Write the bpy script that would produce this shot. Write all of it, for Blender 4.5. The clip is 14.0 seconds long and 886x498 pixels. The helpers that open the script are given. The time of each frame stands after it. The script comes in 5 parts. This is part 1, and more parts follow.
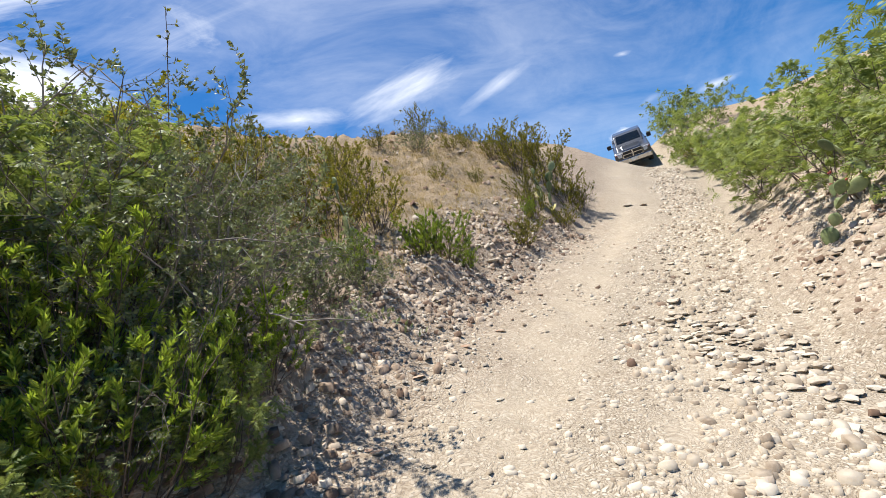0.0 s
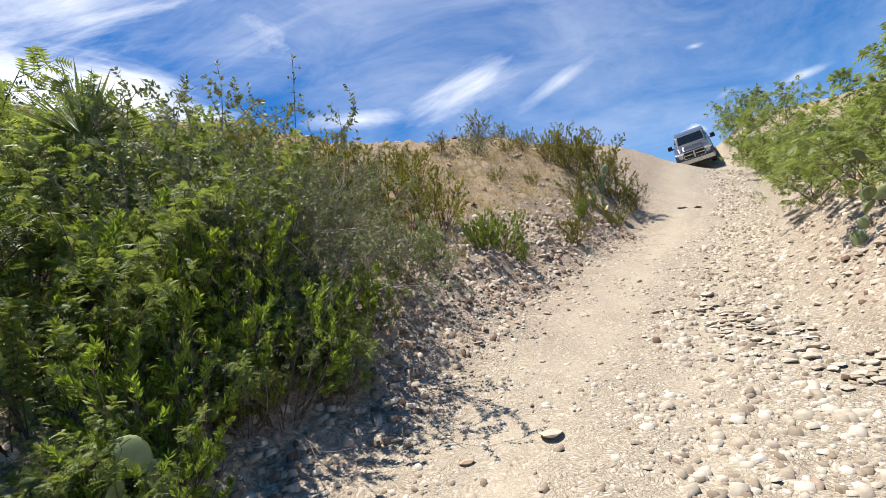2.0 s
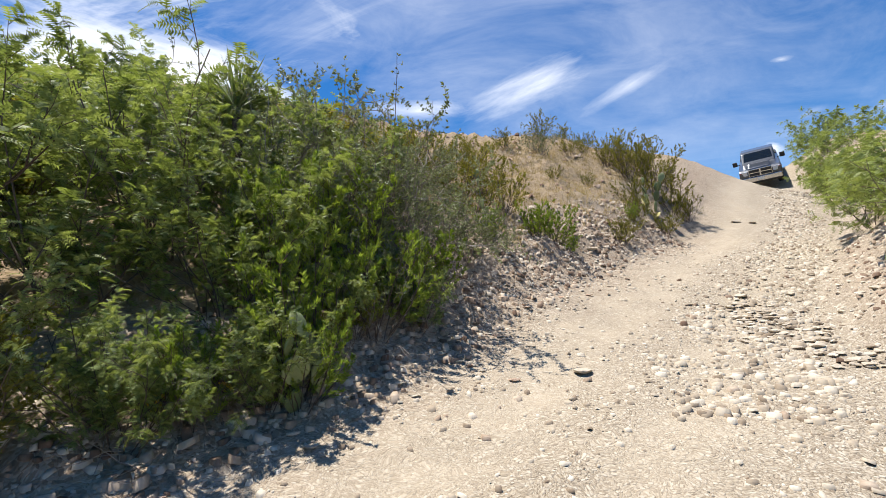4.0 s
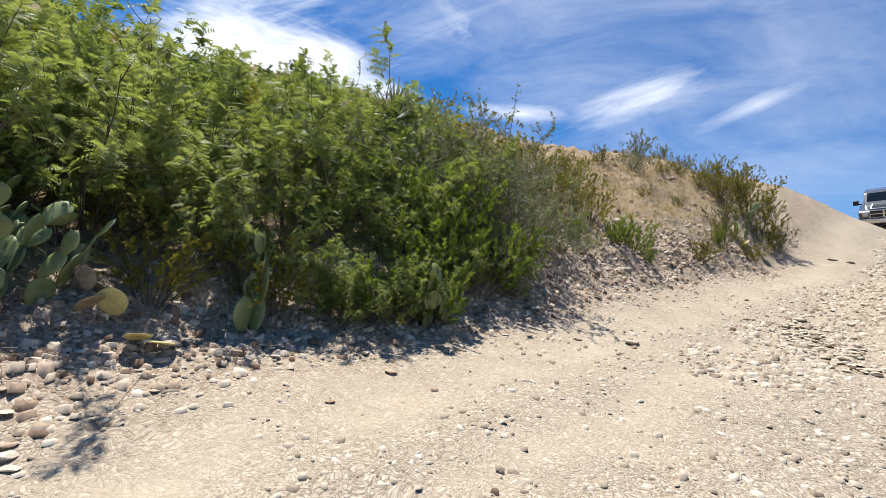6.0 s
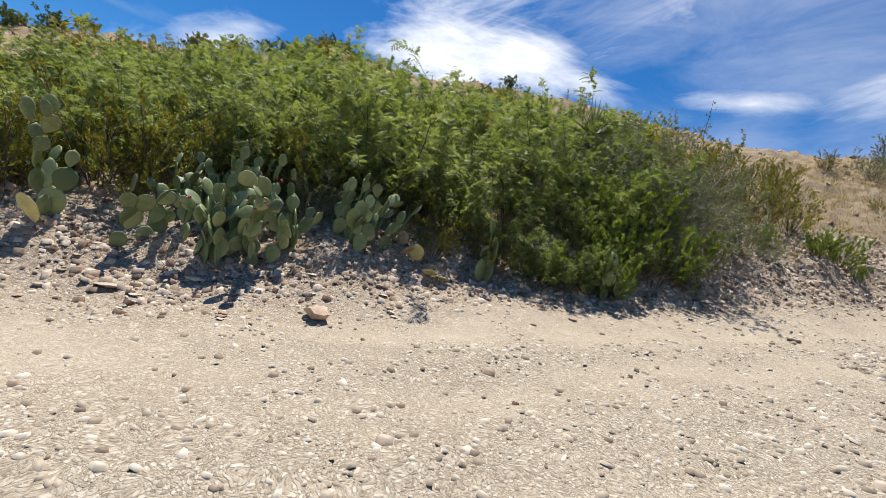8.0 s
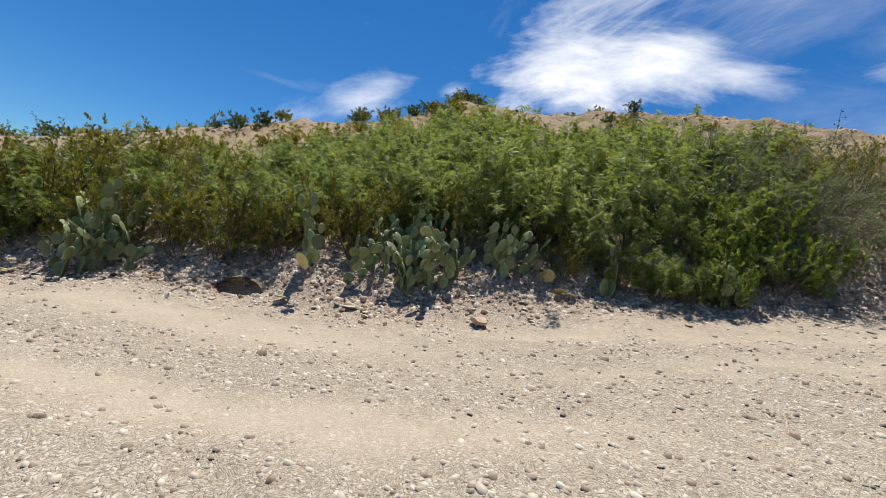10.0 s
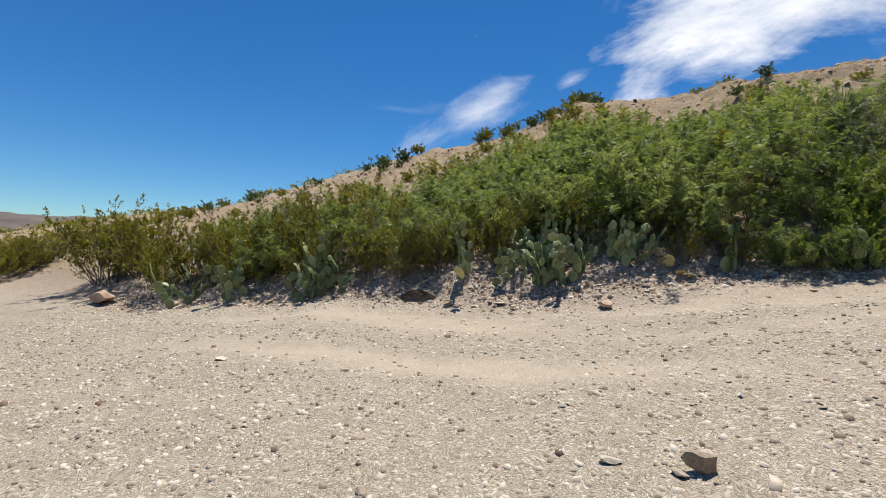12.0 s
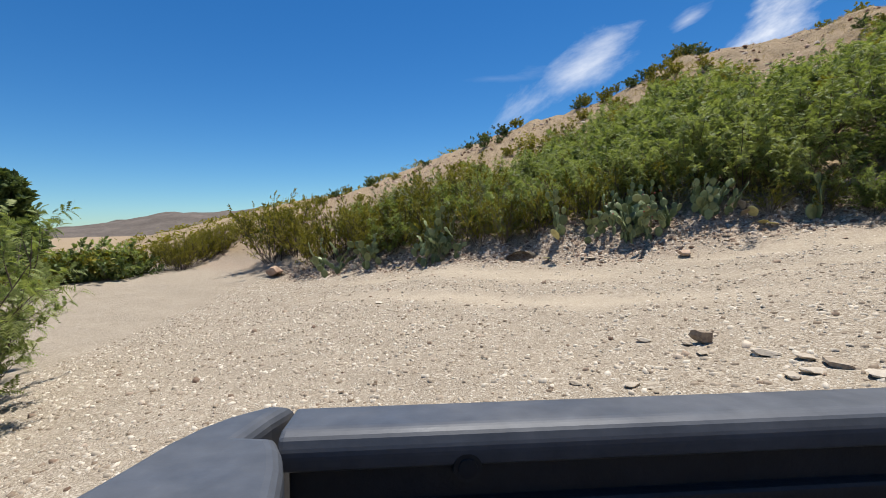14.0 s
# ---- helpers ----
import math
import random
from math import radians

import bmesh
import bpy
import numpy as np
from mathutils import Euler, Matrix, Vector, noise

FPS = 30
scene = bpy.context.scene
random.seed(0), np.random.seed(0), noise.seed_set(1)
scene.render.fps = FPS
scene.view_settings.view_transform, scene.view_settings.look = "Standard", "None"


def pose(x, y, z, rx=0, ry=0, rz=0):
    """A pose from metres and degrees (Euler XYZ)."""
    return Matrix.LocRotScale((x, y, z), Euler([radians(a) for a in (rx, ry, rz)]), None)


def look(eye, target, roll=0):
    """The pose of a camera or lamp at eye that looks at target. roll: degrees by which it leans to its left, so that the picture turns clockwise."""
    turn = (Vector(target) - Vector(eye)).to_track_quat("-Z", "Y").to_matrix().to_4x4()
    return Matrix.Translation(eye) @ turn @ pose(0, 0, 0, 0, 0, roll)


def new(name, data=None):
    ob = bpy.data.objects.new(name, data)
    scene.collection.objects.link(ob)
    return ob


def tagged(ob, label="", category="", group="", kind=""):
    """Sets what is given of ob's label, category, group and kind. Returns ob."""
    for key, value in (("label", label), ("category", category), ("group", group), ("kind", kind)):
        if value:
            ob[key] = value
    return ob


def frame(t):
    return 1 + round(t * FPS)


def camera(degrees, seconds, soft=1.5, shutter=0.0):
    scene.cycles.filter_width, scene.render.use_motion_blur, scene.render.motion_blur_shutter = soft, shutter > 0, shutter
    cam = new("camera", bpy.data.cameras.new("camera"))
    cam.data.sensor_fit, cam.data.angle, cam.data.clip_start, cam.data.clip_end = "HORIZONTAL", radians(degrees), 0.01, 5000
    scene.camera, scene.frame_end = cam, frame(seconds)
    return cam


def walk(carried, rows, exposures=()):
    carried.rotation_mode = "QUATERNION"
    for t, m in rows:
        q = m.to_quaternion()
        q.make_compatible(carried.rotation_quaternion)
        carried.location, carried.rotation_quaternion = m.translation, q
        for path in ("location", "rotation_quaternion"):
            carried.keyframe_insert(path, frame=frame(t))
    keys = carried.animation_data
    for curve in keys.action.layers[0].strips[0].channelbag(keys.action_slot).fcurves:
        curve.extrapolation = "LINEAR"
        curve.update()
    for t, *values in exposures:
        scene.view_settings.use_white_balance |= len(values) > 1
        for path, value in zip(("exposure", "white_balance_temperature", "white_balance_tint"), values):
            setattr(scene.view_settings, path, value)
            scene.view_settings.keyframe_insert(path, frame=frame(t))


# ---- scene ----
cam = camera(88.7, 14.0, soft=0.8)
PATH = [
    (0, (0.224, 0.133, 3.415), (0.224, 2.126, 3.581), -11.5),
    (0.5, (0.233, -0.086, 3.381), (0.205, 1.907, 3.549), -11.5),
    (1, (0.233, -0.447, 3.331), (0.145, 1.543, 3.511), -11.2),
    (1.5, (0.206, -0.794, 3.289), (0.041, 1.19, 3.485), -10.8),
    (2, (0.196, -1.058, 3.227), (-0.044, 0.917, 3.434), -9.6),
    (2.5, (0.182, -1.25, 3.175), (-0.116, 0.717, 3.38), -7.9),
    (2.7, (0.178, -1.375, 3.155), (-0.141, 0.588, 3.361), -7.4),
    (4.8, (-0.007, -2.892, 2.592), (-0.554, -0.981, 2.808), 1.1),
    (5, (0.036, -3.101, 2.556), (-0.552, -1.202, 2.778), 2.0),
    (5.5, (0.177, -3.555, 2.464), (-0.496, -1.685, 2.682), 3.9),
    (6, (0.348, -4.125, 2.335), (-0.437, -2.297, 2.537), 5.8),
    (6.5, (0.574, -4.707, 2.216), (-0.384, -2.96, 2.387), 8.2),
    (7, (0.813, -5.25, 2.032), (-0.323, -3.609, 2.163), 10.3),
    (7.1, (0.873, -5.348, 2.011), (-0.296, -3.729, 2.131), 10.9),
    (7.5, (1.154, -5.73, 1.913), (-0.146, -4.212, 2.007), 11.7),
    (8, (1.549, -6.229, 1.927), (0.111, -4.84, 1.981), 12.7),
    (8.5, (1.952, -6.64, 1.875), (0.397, -5.382, 1.91), 12.6),
    (8.7, (2.117, -6.769, 1.897), (0.522, -5.562, 1.922), 12.8),
    (10.8, (4.147, -7.945, 1.928), (2.263, -7.277, 1.994), 5.7),
    (11, (4.379, -8.035, 1.932), (2.473, -7.429, 1.99), 4.9),
    (11.5, (4.952, -8.156, 1.949), (3.006, -7.694, 1.989), 3.5),
    (12, (5.48, -8.26, 1.965), (3.505, -7.941, 1.98), 2.1),
    (12.5, (6.072, -8.326, 1.968), (4.08, -8.14, 1.956), 0.7),
    (13, (6.617, -8.327, 1.928), (4.618, -8.268, 1.881), -0.6),
    (13.5, (7.203, -8.312, 1.903), (5.205, -8.361, 1.828), -1.3),
    (14, (7.833, -8.337, 1.831), (5.841, -8.483, 1.726), -1.5),
]
walk(cam, [(t, look(eye, target, roll)) for t, eye, target, roll in PATH],
     exposures=[(0, 0.72), (5.5, 0.72), (7.5, 0.55), (9.5, 0.4), (11, 0.3), (14, 0.33)])

# ---- world, sun, exposure ----
SUN = Vector((-0.26, 0.12, 1.0)).normalized()
sun = new("sun", bpy.data.lights.new("sun", "SUN"))
sun.data.energy, sun.data.angle, sun.data.color = 5.0, radians(0.55), (1.0, 0.965, 0.91)
sun.matrix_world = look((0, 0, 60), Vector((0, 0, 60)) - SUN)

world = bpy.data.worlds.new("sky")
world.use_nodes = True
scene.world = world
wn, wl = world.node_tree.nodes, world.node_tree.links
wn.clear()


def wmath(op, a, b=0.0, c=None, clamp=False):
    n = wn.new("ShaderNodeMath")
    n.operation, n.use_clamp = op, clamp
    for i, v in enumerate((a, b, c)):
        if v is None:
            continue
        if isinstance(v, (int, float)):
            n.inputs[i].default_value = v
        else:
            wl.new(v, n.inputs[i])
    return n.outputs[0]


wdir = wn.new("ShaderNodeTexCoord").outputs["Generated"]


def wdot(v):
    n = wn.new("ShaderNodeVectorMath")
    n.operation = "DOT_PRODUCT"
    wl.new(wdir, n.inputs[0])
    n.inputs[1].default_value = v
    return n.outputs["Value"]


def wnoise(scale, axis, stretch, detail=7.0, rough=0.62, warp=0.6):
    """Noise over the sky, drawn out along one direction."""
    side = Vector(axis).cross(Vector((0, 0, 1))).normalized()
    up = side.cross(Vector(axis)).normalized()
    comb = wn.new("ShaderNodeCombineXYZ")
    wl.new(wmath("MULTIPLY", wdot(Vector(axis).normalized()), 1.0 / stretch), comb.inputs[0])
    wl.new(wdot(side), comb.inputs[1])
    wl.new(wdot(up), comb.inputs[2])
    n = wn.new("ShaderNodeTexNoise")
    n.inputs["Scale"].default_value = scale
    n.inputs["Detail"].default_value = detail
    n.inputs["Roughness"].default_value = rough
    n.inputs["Distortion"].default_value = warp
    wl.new(comb.outputs[0], n.inputs["Vector"])
    return n.outputs["Fac"]


def cloud(a, b, width, amount, soft, stretch=4.0, rag=5.0, scale=9.0):
    """A drawn-out cloud from direction a to direction b."""
    a, b = Vector(a).normalized(), Vector(b).normalized()
    mid = ((a + b) / 2).normalized()
    along = (b - a).normalized()
    across = mid.cross(along).normalized()
    half = (b - a).length / 2
    u = wmath("MULTIPLY", wmath("SUBTRACT", wdot(along), mid.dot(along)), 1 / half)
    v = wmath("MULTIPLY", wmath("SUBTRACT", wdot(across), mid.dot(across)), 1 / width)
    r = wmath("ADD", wmath("MULTIPLY", u, u), wmath("MULTIPLY", v, v))
    n = wnoise(scale, along, stretch)
    body = wmath("SUBTRACT", wmath("ADD", 1.0, wmath("MULTIPLY", wmath("SUBTRACT", n, 0.52), rag)), wmath("POWER", r, 0.5))
    m = wmath("POWER", wmath("MULTIPLY", body, soft * 0.8, clamp=True), 1.25)
    front = wmath("GREATER_THAN", wdot(mid), 0.2)
    return wmath("MULTIPLY", wmath("MULTIPLY", m, front), amount)


# drawn-out clouds: from, to, half width, cover, softness, stretch, raggedness
CLOUDS = [
    ((-0.75, 0.45, 0.50), (0.75, 0.65, 0.42), 0.55, 0.5, 0.8, 3.0, 1.9),
    ((-0.50, 0.85, 0.20), (0.75, 0.65, 0.22), 0.20, 0.4, 0.9, 4.0, 1.5),
    ((-0.113, 0.912, 0.390), (0.150, 0.883, 0.450), 0.040, 0.85, 0.9, 5.0, 4.0),
    ((0.106, 0.927, 0.358), (0.260, 0.872, 0.416), 0.016, 0.7, 0.9, 6.0, 3.5),
    ((0.388, 0.843, 0.369), (0.428, 0.829, 0.365), 0.008, 0.5, 1.3, 3.0, 4.0),
    ((0.366, 0.904, 0.222), (0.429, 0.873, 0.229), 0.024, 0.95, 2.2, 1.5, 3.0),
    ((0.490, 0.827, 0.256), (0.590, 0.769, 0.266), 0.013, 0.8, 1.1, 4.0, 3.0),
    ((0.413, 0.870, 0.266), (0.480, 0.835, 0.284), 0.012, 0.35, 0.9, 4.0, 3.0),
    ((-0.739, 0.491, 0.462), (-0.400, 0.696, 0.583), 0.17, 0.9, 1.1, 3.0, 4.0),
    ((-0.690, 0.570, 0.450), (-0.440, 0.793, 0.400), 0.11, 0.9, 1.2, 3.0, 3.5),
    ((-0.556, 0.697, 0.452), (-0.200, 0.791, 0.574), 0.07, 0.5, 0.8, 5.0, 4.0),
    ((-0.354, 0.853, 0.384), (-0.120, 0.910, 0.388), 0.026, 0.8, 1.1, 4.0, 3.0),
    ((-0.760, 0.474, 0.450), (-0.590, 0.690, 0.410), 0.10, 0.8, 1.1, 2.5, 4.0),
    ((-0.594, 0.680, 0.430), (-0.400, 0.840, 0.373), 0.035, 0.75, 1.0, 4.0, 3.0),
    ((-0.581, 0.631, 0.515), (-0.158, 0.868, 0.470), 0.045, 0.4, 0.7, 6.0, 4.0),
    ((-0.954, 0.014, 0.300), (-0.920, 0.230, 0.305), 0.030, 0.3, 0.8, 5.0, 4.0),
    ((-0.876, 0.344, 0.335), (-0.826, 0.420, 0.369), 0.018, 0.7, 1.0, 4.0, 3.5),
    ((-0.830, 0.420, 0.335), (-0.560, 0.735, 0.390), 0.10, 0.95, 1.4, 2.5, 3.0),
    ((-0.968, 0.070, 0.225), (-0.850, 0.350, 0.360), 0.06, 0.95, 1.3, 3.0, 2.0),
    ((-0.949, -0.107, 0.296), (-0.936, 0.198, 0.292), 0.014, 0.22, 0.8, 6.0, 3.0),
]
cover = 0.0
for row in CLOUDS:
    c = cloud(*row)
    cover = c if isinstance(cover, float) else wmath("SUBTRACT", wmath("ADD", cover, c), wmath("MULTIPLY", cover, c))
sky = wn.new("ShaderNodeTexSky")
sky.sky_type, sky.sun_disc = "NISHITA", False
sky.sun_elevation, sky.sun_rotation = math.asin(SUN.z), math.atan2(SUN.x, SUN.y) % (2 * math.pi)
sky.altitude, sky.air_density, sky.dust_density, sky.ozone_density = 900, 1.0, 0.15, 3.2
back = wn.new("ShaderNodeBackground")
wmix = wn.new("ShaderNodeMix")
wmix.data_type = "RGBA"
wl.new(cover, wmix.inputs["Factor"])
hue = wn.new("ShaderNodeHueSaturation")
hue.inputs["Saturation"].default_value = 1.31
wl.new(sky.outputs[0], hue.inputs["Color"])
deep = wn.new("ShaderNodeMix")
deep.data_type, deep.blend_type = "RGBA", "MULTIPLY"
deep.inputs["Factor"].default_value = 1.0
deep.inputs["B"].default_value = (0.51, 0.68, 0.77, 1)
wl.new(hue.outputs[0], deep.inputs["A"])
wl.new(deep.outputs["Result"], wmix.inputs["A"])
wmix.inputs["B"].default_value = (7.6, 7.7, 7.9, 1)
wl.new(wmix.outputs["Result"], back.inputs["Color"])
back.inputs["Strength"].default_value = 0.114
wl.new(back.outputs[0], wn.new("ShaderNodeOutputWorld").inputs["Surface"])


# ---- materials ----
def material(name, rough=0.8, spec=0.3, metal=0.0):
    m = bpy.data.materials.new(name)
    m.use_nodes = True
    b = m.node_tree.nodes["Principled BSDF"]
    b.inputs["Roughness"].default_value = rough
    b.inputs["Specular IOR Level"].default_value = spec
    b.inputs["Metallic"].default_value = metal
    return m, m.node_tree.nodes, m.node_tree.links, b


def ramp(nodes, links, fac, stops):
    r = nodes.new("ShaderNodeValToRGB")
    while len(r.color_ramp.elements) < len(stops):
        r.color_ramp.elements.new(0.5)
    for e, (p, c) in zip(r.color_ramp.elements, stops):
        e.position, e.color = p, (*c, 1)
    links.new(fac, r.inputs[0])
    return r.outputs[0]


def noise_node(nodes, links, vec, scale, detail=5.0, rough=0.6):
    n = nodes.new("ShaderNodeTexNoise")
    n.inputs["Scale"].default_value, n.inputs["Detail"].default_value, n.inputs["Roughness"].default_value = scale, detail, rough
    if vec is not None:
        links.new(vec, n.inputs["Vector"])
    return n.outputs["Fac"]


def mixc(nodes, links, fac, a, b, blend="MIX"):
    n = nodes.new("ShaderNodeMix")
    n.data_type, n.blend_type = "RGBA", blend
    for sock, v in (("Factor", fac), ("A", a), ("B", b)):
        s = n.inputs[sock]
        if isinstance(v, (int, float)):
            s.default_value = v
        elif isinstance(v, tuple):
            s.default_value = (*v, 1)
        else:
            links.new(v, s)
    return n.outputs["Result"]


def nmath(nodes, links, op, a, b=0.0, clamp=False):
    n = nodes.new("ShaderNodeMath")
    n.operation, n.use_clamp = op, clamp
    for i, v in enumerate((a, b)):
        if isinstance(v, (int, float)):
            n.inputs[i].default_value = v
        else:
            links.new(v, n.inputs[i])
    return n.outputs[0]


def bump(nodes, links, bsdf, height, strength, distance):
    n = nodes.new("ShaderNodeBump")
    n.inputs["Strength"].default_value, n.inputs["Distance"].default_value = strength, distance
    links.new(height, n.inputs["Height"])
    links.new(n.outputs[0], bsdf.inputs["Normal"])


def leaf_material(name, dark, mid, light, glow=0.45, rough=0.55):
    """A leaf that lets some light through; colour varies leaf by leaf, bush by bush and in patches."""
    m, n, l, b = material(name, rough, 0.35)
    geo, info = n.new("ShaderNodeNewGeometry"), n.new("ShaderNodeObjectInfo")
    pos = n.new("ShaderNodeTexCoord").outputs["Object"]
    patch = noise_node(n, l, pos, 2.2, 3.0)
    f = nmath(n, l, "ADD", nmath(n, l, "MULTIPLY", geo.outputs["Random Per Island"], 0.5), nmath(n, l, "MULTIPLY", patch, 0.75))
    f = nmath(n, l, "ADD", f, nmath(n, l, "MULTIPLY", nmath(n, l, "SUBTRACT", info.outputs["Random"], 0.5), 0.35))
    col = ramp(n, l, nmath(n, l, "SUBTRACT", f, 0.12, True), [(0.1, dark), (0.5, mid), (0.95, light)])
    l.new(col, b.inputs["Base Color"])
    tr = n.new("ShaderNodeBsdfTranslucent")
    l.new(mixc(n, l, 1.0, col, (1.0, 1.0, 0.55), "MULTIPLY"), tr.inputs["Color"])
    mx = n.new("ShaderNodeMixShader")
    mx.inputs[0].default_value = glow
    l.new(b.outputs[0], mx.inputs[1])
    l.new(tr.outputs[0], mx.inputs[2])
    l.new(mx.outputs[0], n["Material Output"].inputs["Surface"])
    return m


def varied(name, stops, scale, rough=0.8, spec=0.3, grain=0.3, grain_size=0.004, metal=0.0, random=0.3, fine=6.0, island=False):
    """A surface whose colour runs through stops with noise at two scales, and from piece to piece."""
    m, n, l, b = material(name, rough, spec, metal)
    pos = n.new("ShaderNodeTexCoord").outputs["Object"]
    info, geo = n.new("ShaderNodeObjectInfo"), n.new("ShaderNodeNewGeometry")
    a, c = noise_node(n, l, pos, scale), noise_node(n, l, pos, scale * fine, 6.0, 0.7)
    f = nmath(n, l, "ADD", nmath(n, l, "MULTIPLY", a, 0.6), nmath(n, l, "MULTIPLY", c, 0.4))
    if random:
        r = nmath(n, l, "SUBTRACT", geo.outputs["Random Per Island"] if island else info.outputs["Random"], 0.5)
        f = nmath(n, l, "ADD", f, nmath(n, l, "MULTIPLY", r, random))
    l.new(ramp(n, l, f, stops), b.inputs["Base Color"])
    bump(n, l, b, c, grain, grain_size)
    return m


MESQUITE = leaf_material("mesquite_leaf", (0.125, 0.165, 0.038), (0.25, 0.30, 0.092), (0.40, 0.44, 0.18), 0.46)
CREOSOTE = leaf_material("creosote_leaf", (0.115, 0.114, 0.014), (0.215, 0.20, 0.027), (0.36, 0.31, 0.058), 0.42)
GREYLEAF = leaf_material("grey_leaf", (0.115, 0.135, 0.055), (0.205, 0.230, 0.105), (0.34, 0.36, 0.20), 0.25)
BRIGHT = leaf_material("bright_leaf", (0.125, 0.19, 0.02), (0.26, 0.345, 0.05), (0.42, 0.49, 0.09), 0.5)
PETAL = leaf_material("yellow_petal", (0.55, 0.33, 0.02), (0.75, 0.50, 0.03), (0.85, 0.62, 0.06), 0.3)
DARKLEAF = leaf_material("dark_leaf", (0.05, 0.08, 0.022), (0.09, 0.13, 0.035), (0.15, 0.19, 0.06), 0.25)
YUCCA = leaf_material("yucca_leaf", (0.10, 0.14, 0.05), (0.17, 0.22, 0.09), (0.30, 0.33, 0.17), 0.2, 0.5)
STRAW = leaf_material("dry_grass_blade", (0.28, 0.20, 0.09), (0.42, 0.32, 0.16), (0.58, 0.47, 0.27), 0.3, 0.8)
BARK = varied("bark", [(0.3, (0.07, 0.05, 0.04)), (0.7, (0.16, 0.125, 0.10))], 14, 0.9, 0.15, 0.5, 0.004)
GREYTWIG = varied("grey_twig", [(0.3, (0.14, 0.115, 0.095)), (0.7, (0.33, 0.29, 0.25))], 14, 0.9, 0.15, 0.4, 0.003)
STONE_TONES = [(0.12, (0.22, 0.165, 0.115)), (0.36, (0.38, 0.312, 0.232)), (0.85, (0.60, 0.53, 0.425))]
CHIP = varied("stone_chip", STONE_TONES, 3.0, 0.9, 0.2, 0.4, 0.006, random=0.75, island=True)
TALUS = varied("talus_chip", [(0.15, (0.15, 0.095, 0.065)), (0.42, (0.33, 0.245, 0.175)), (0.85, (0.58, 0.49, 0.385))], 4.0, 0.9, 0.2, 0.4, 0.008, random=0.8, island=True)
STONE = varied("stone", STONE_TONES, 6.0, 0.9, 0.2, 0.7, 0.008, random=0.6)
REDCHIP = varied("red_chip", [(0.25, (0.17, 0.10, 0.07)), (0.55, (0.38, 0.26, 0.19)), (0.85, (0.58, 0.48, 0.38))], 5.0, 0.9, 0.2, 0.4, 0.01, random=0.6, island=True)
REDSTONE = varied("red_stone", [(0.25, (0.27, 0.165, 0.11)), (0.5, (0.43, 0.29, 0.20)), (0.8, (0.58, 0.46, 0.35))], 5.0, 0.9, 0.2, 0.7, 0.01, random=0.25)
DEADPAD = varied("dead_pad", [(0.3, (0.33, 0.26, 0.10)), (0.6, (0.62, 0.56, 0.24)), (0.8, (0.72, 0.68, 0.42))], 9, 0.7, 0.3)
DRYPAD = varied("withered_pad", [(0.3, (0.20, 0.15, 0.09)), (0.7, (0.55, 0.48, 0.38))], 10, 0.85, 0.2)
FRUIT = varied("tuna_fruit", [(0.3, (0.22, 0.03, 0.03)), (0.7, (0.42, 0.09, 0.06))], 9, 0.5, 0.4)


def pad_material():
    m, n, l, b = material("cactus_pad", 0.55, 0.4)
    pos = n.new("ShaderNodeTexCoord").outputs["Object"]
    info = n.new("ShaderNodeObjectInfo")
    a = noise_node(n, l, pos, 9.0, 4.0)
    f = nmath(n, l, "ADD", a, nmath(n, l, "MULTIPLY", nmath(n, l, "SUBTRACT", info.outputs["Random"], 0.5), 0.7))
    col = ramp(n, l, f, [(0.2, (0.095, 0.125, 0.05)), (0.5, (0.165, 0.205, 0.08)), (0.85, (0.27, 0.305, 0.135))])
    v = n.new("ShaderNodeTexVoronoi")
    v.inputs["Scale"].default_value = 30.0
    v.inputs["Randomness"].default_value = 0.35
    l.new(pos, v.inputs["Vector"])
    dot = nmath(n, l, "LESS_THAN", v.outputs["Distance"], 0.17)
    l.new(mixc(n, l, nmath(n, l, "MULTIPLY", dot, 0.75), col, (0.34, 0.30, 0.18)), b.inputs["Base Color"])
    bump(n, l, b, v.outputs["Distance"], 0.15, 0.004)
    return m


PAD = pad_material()


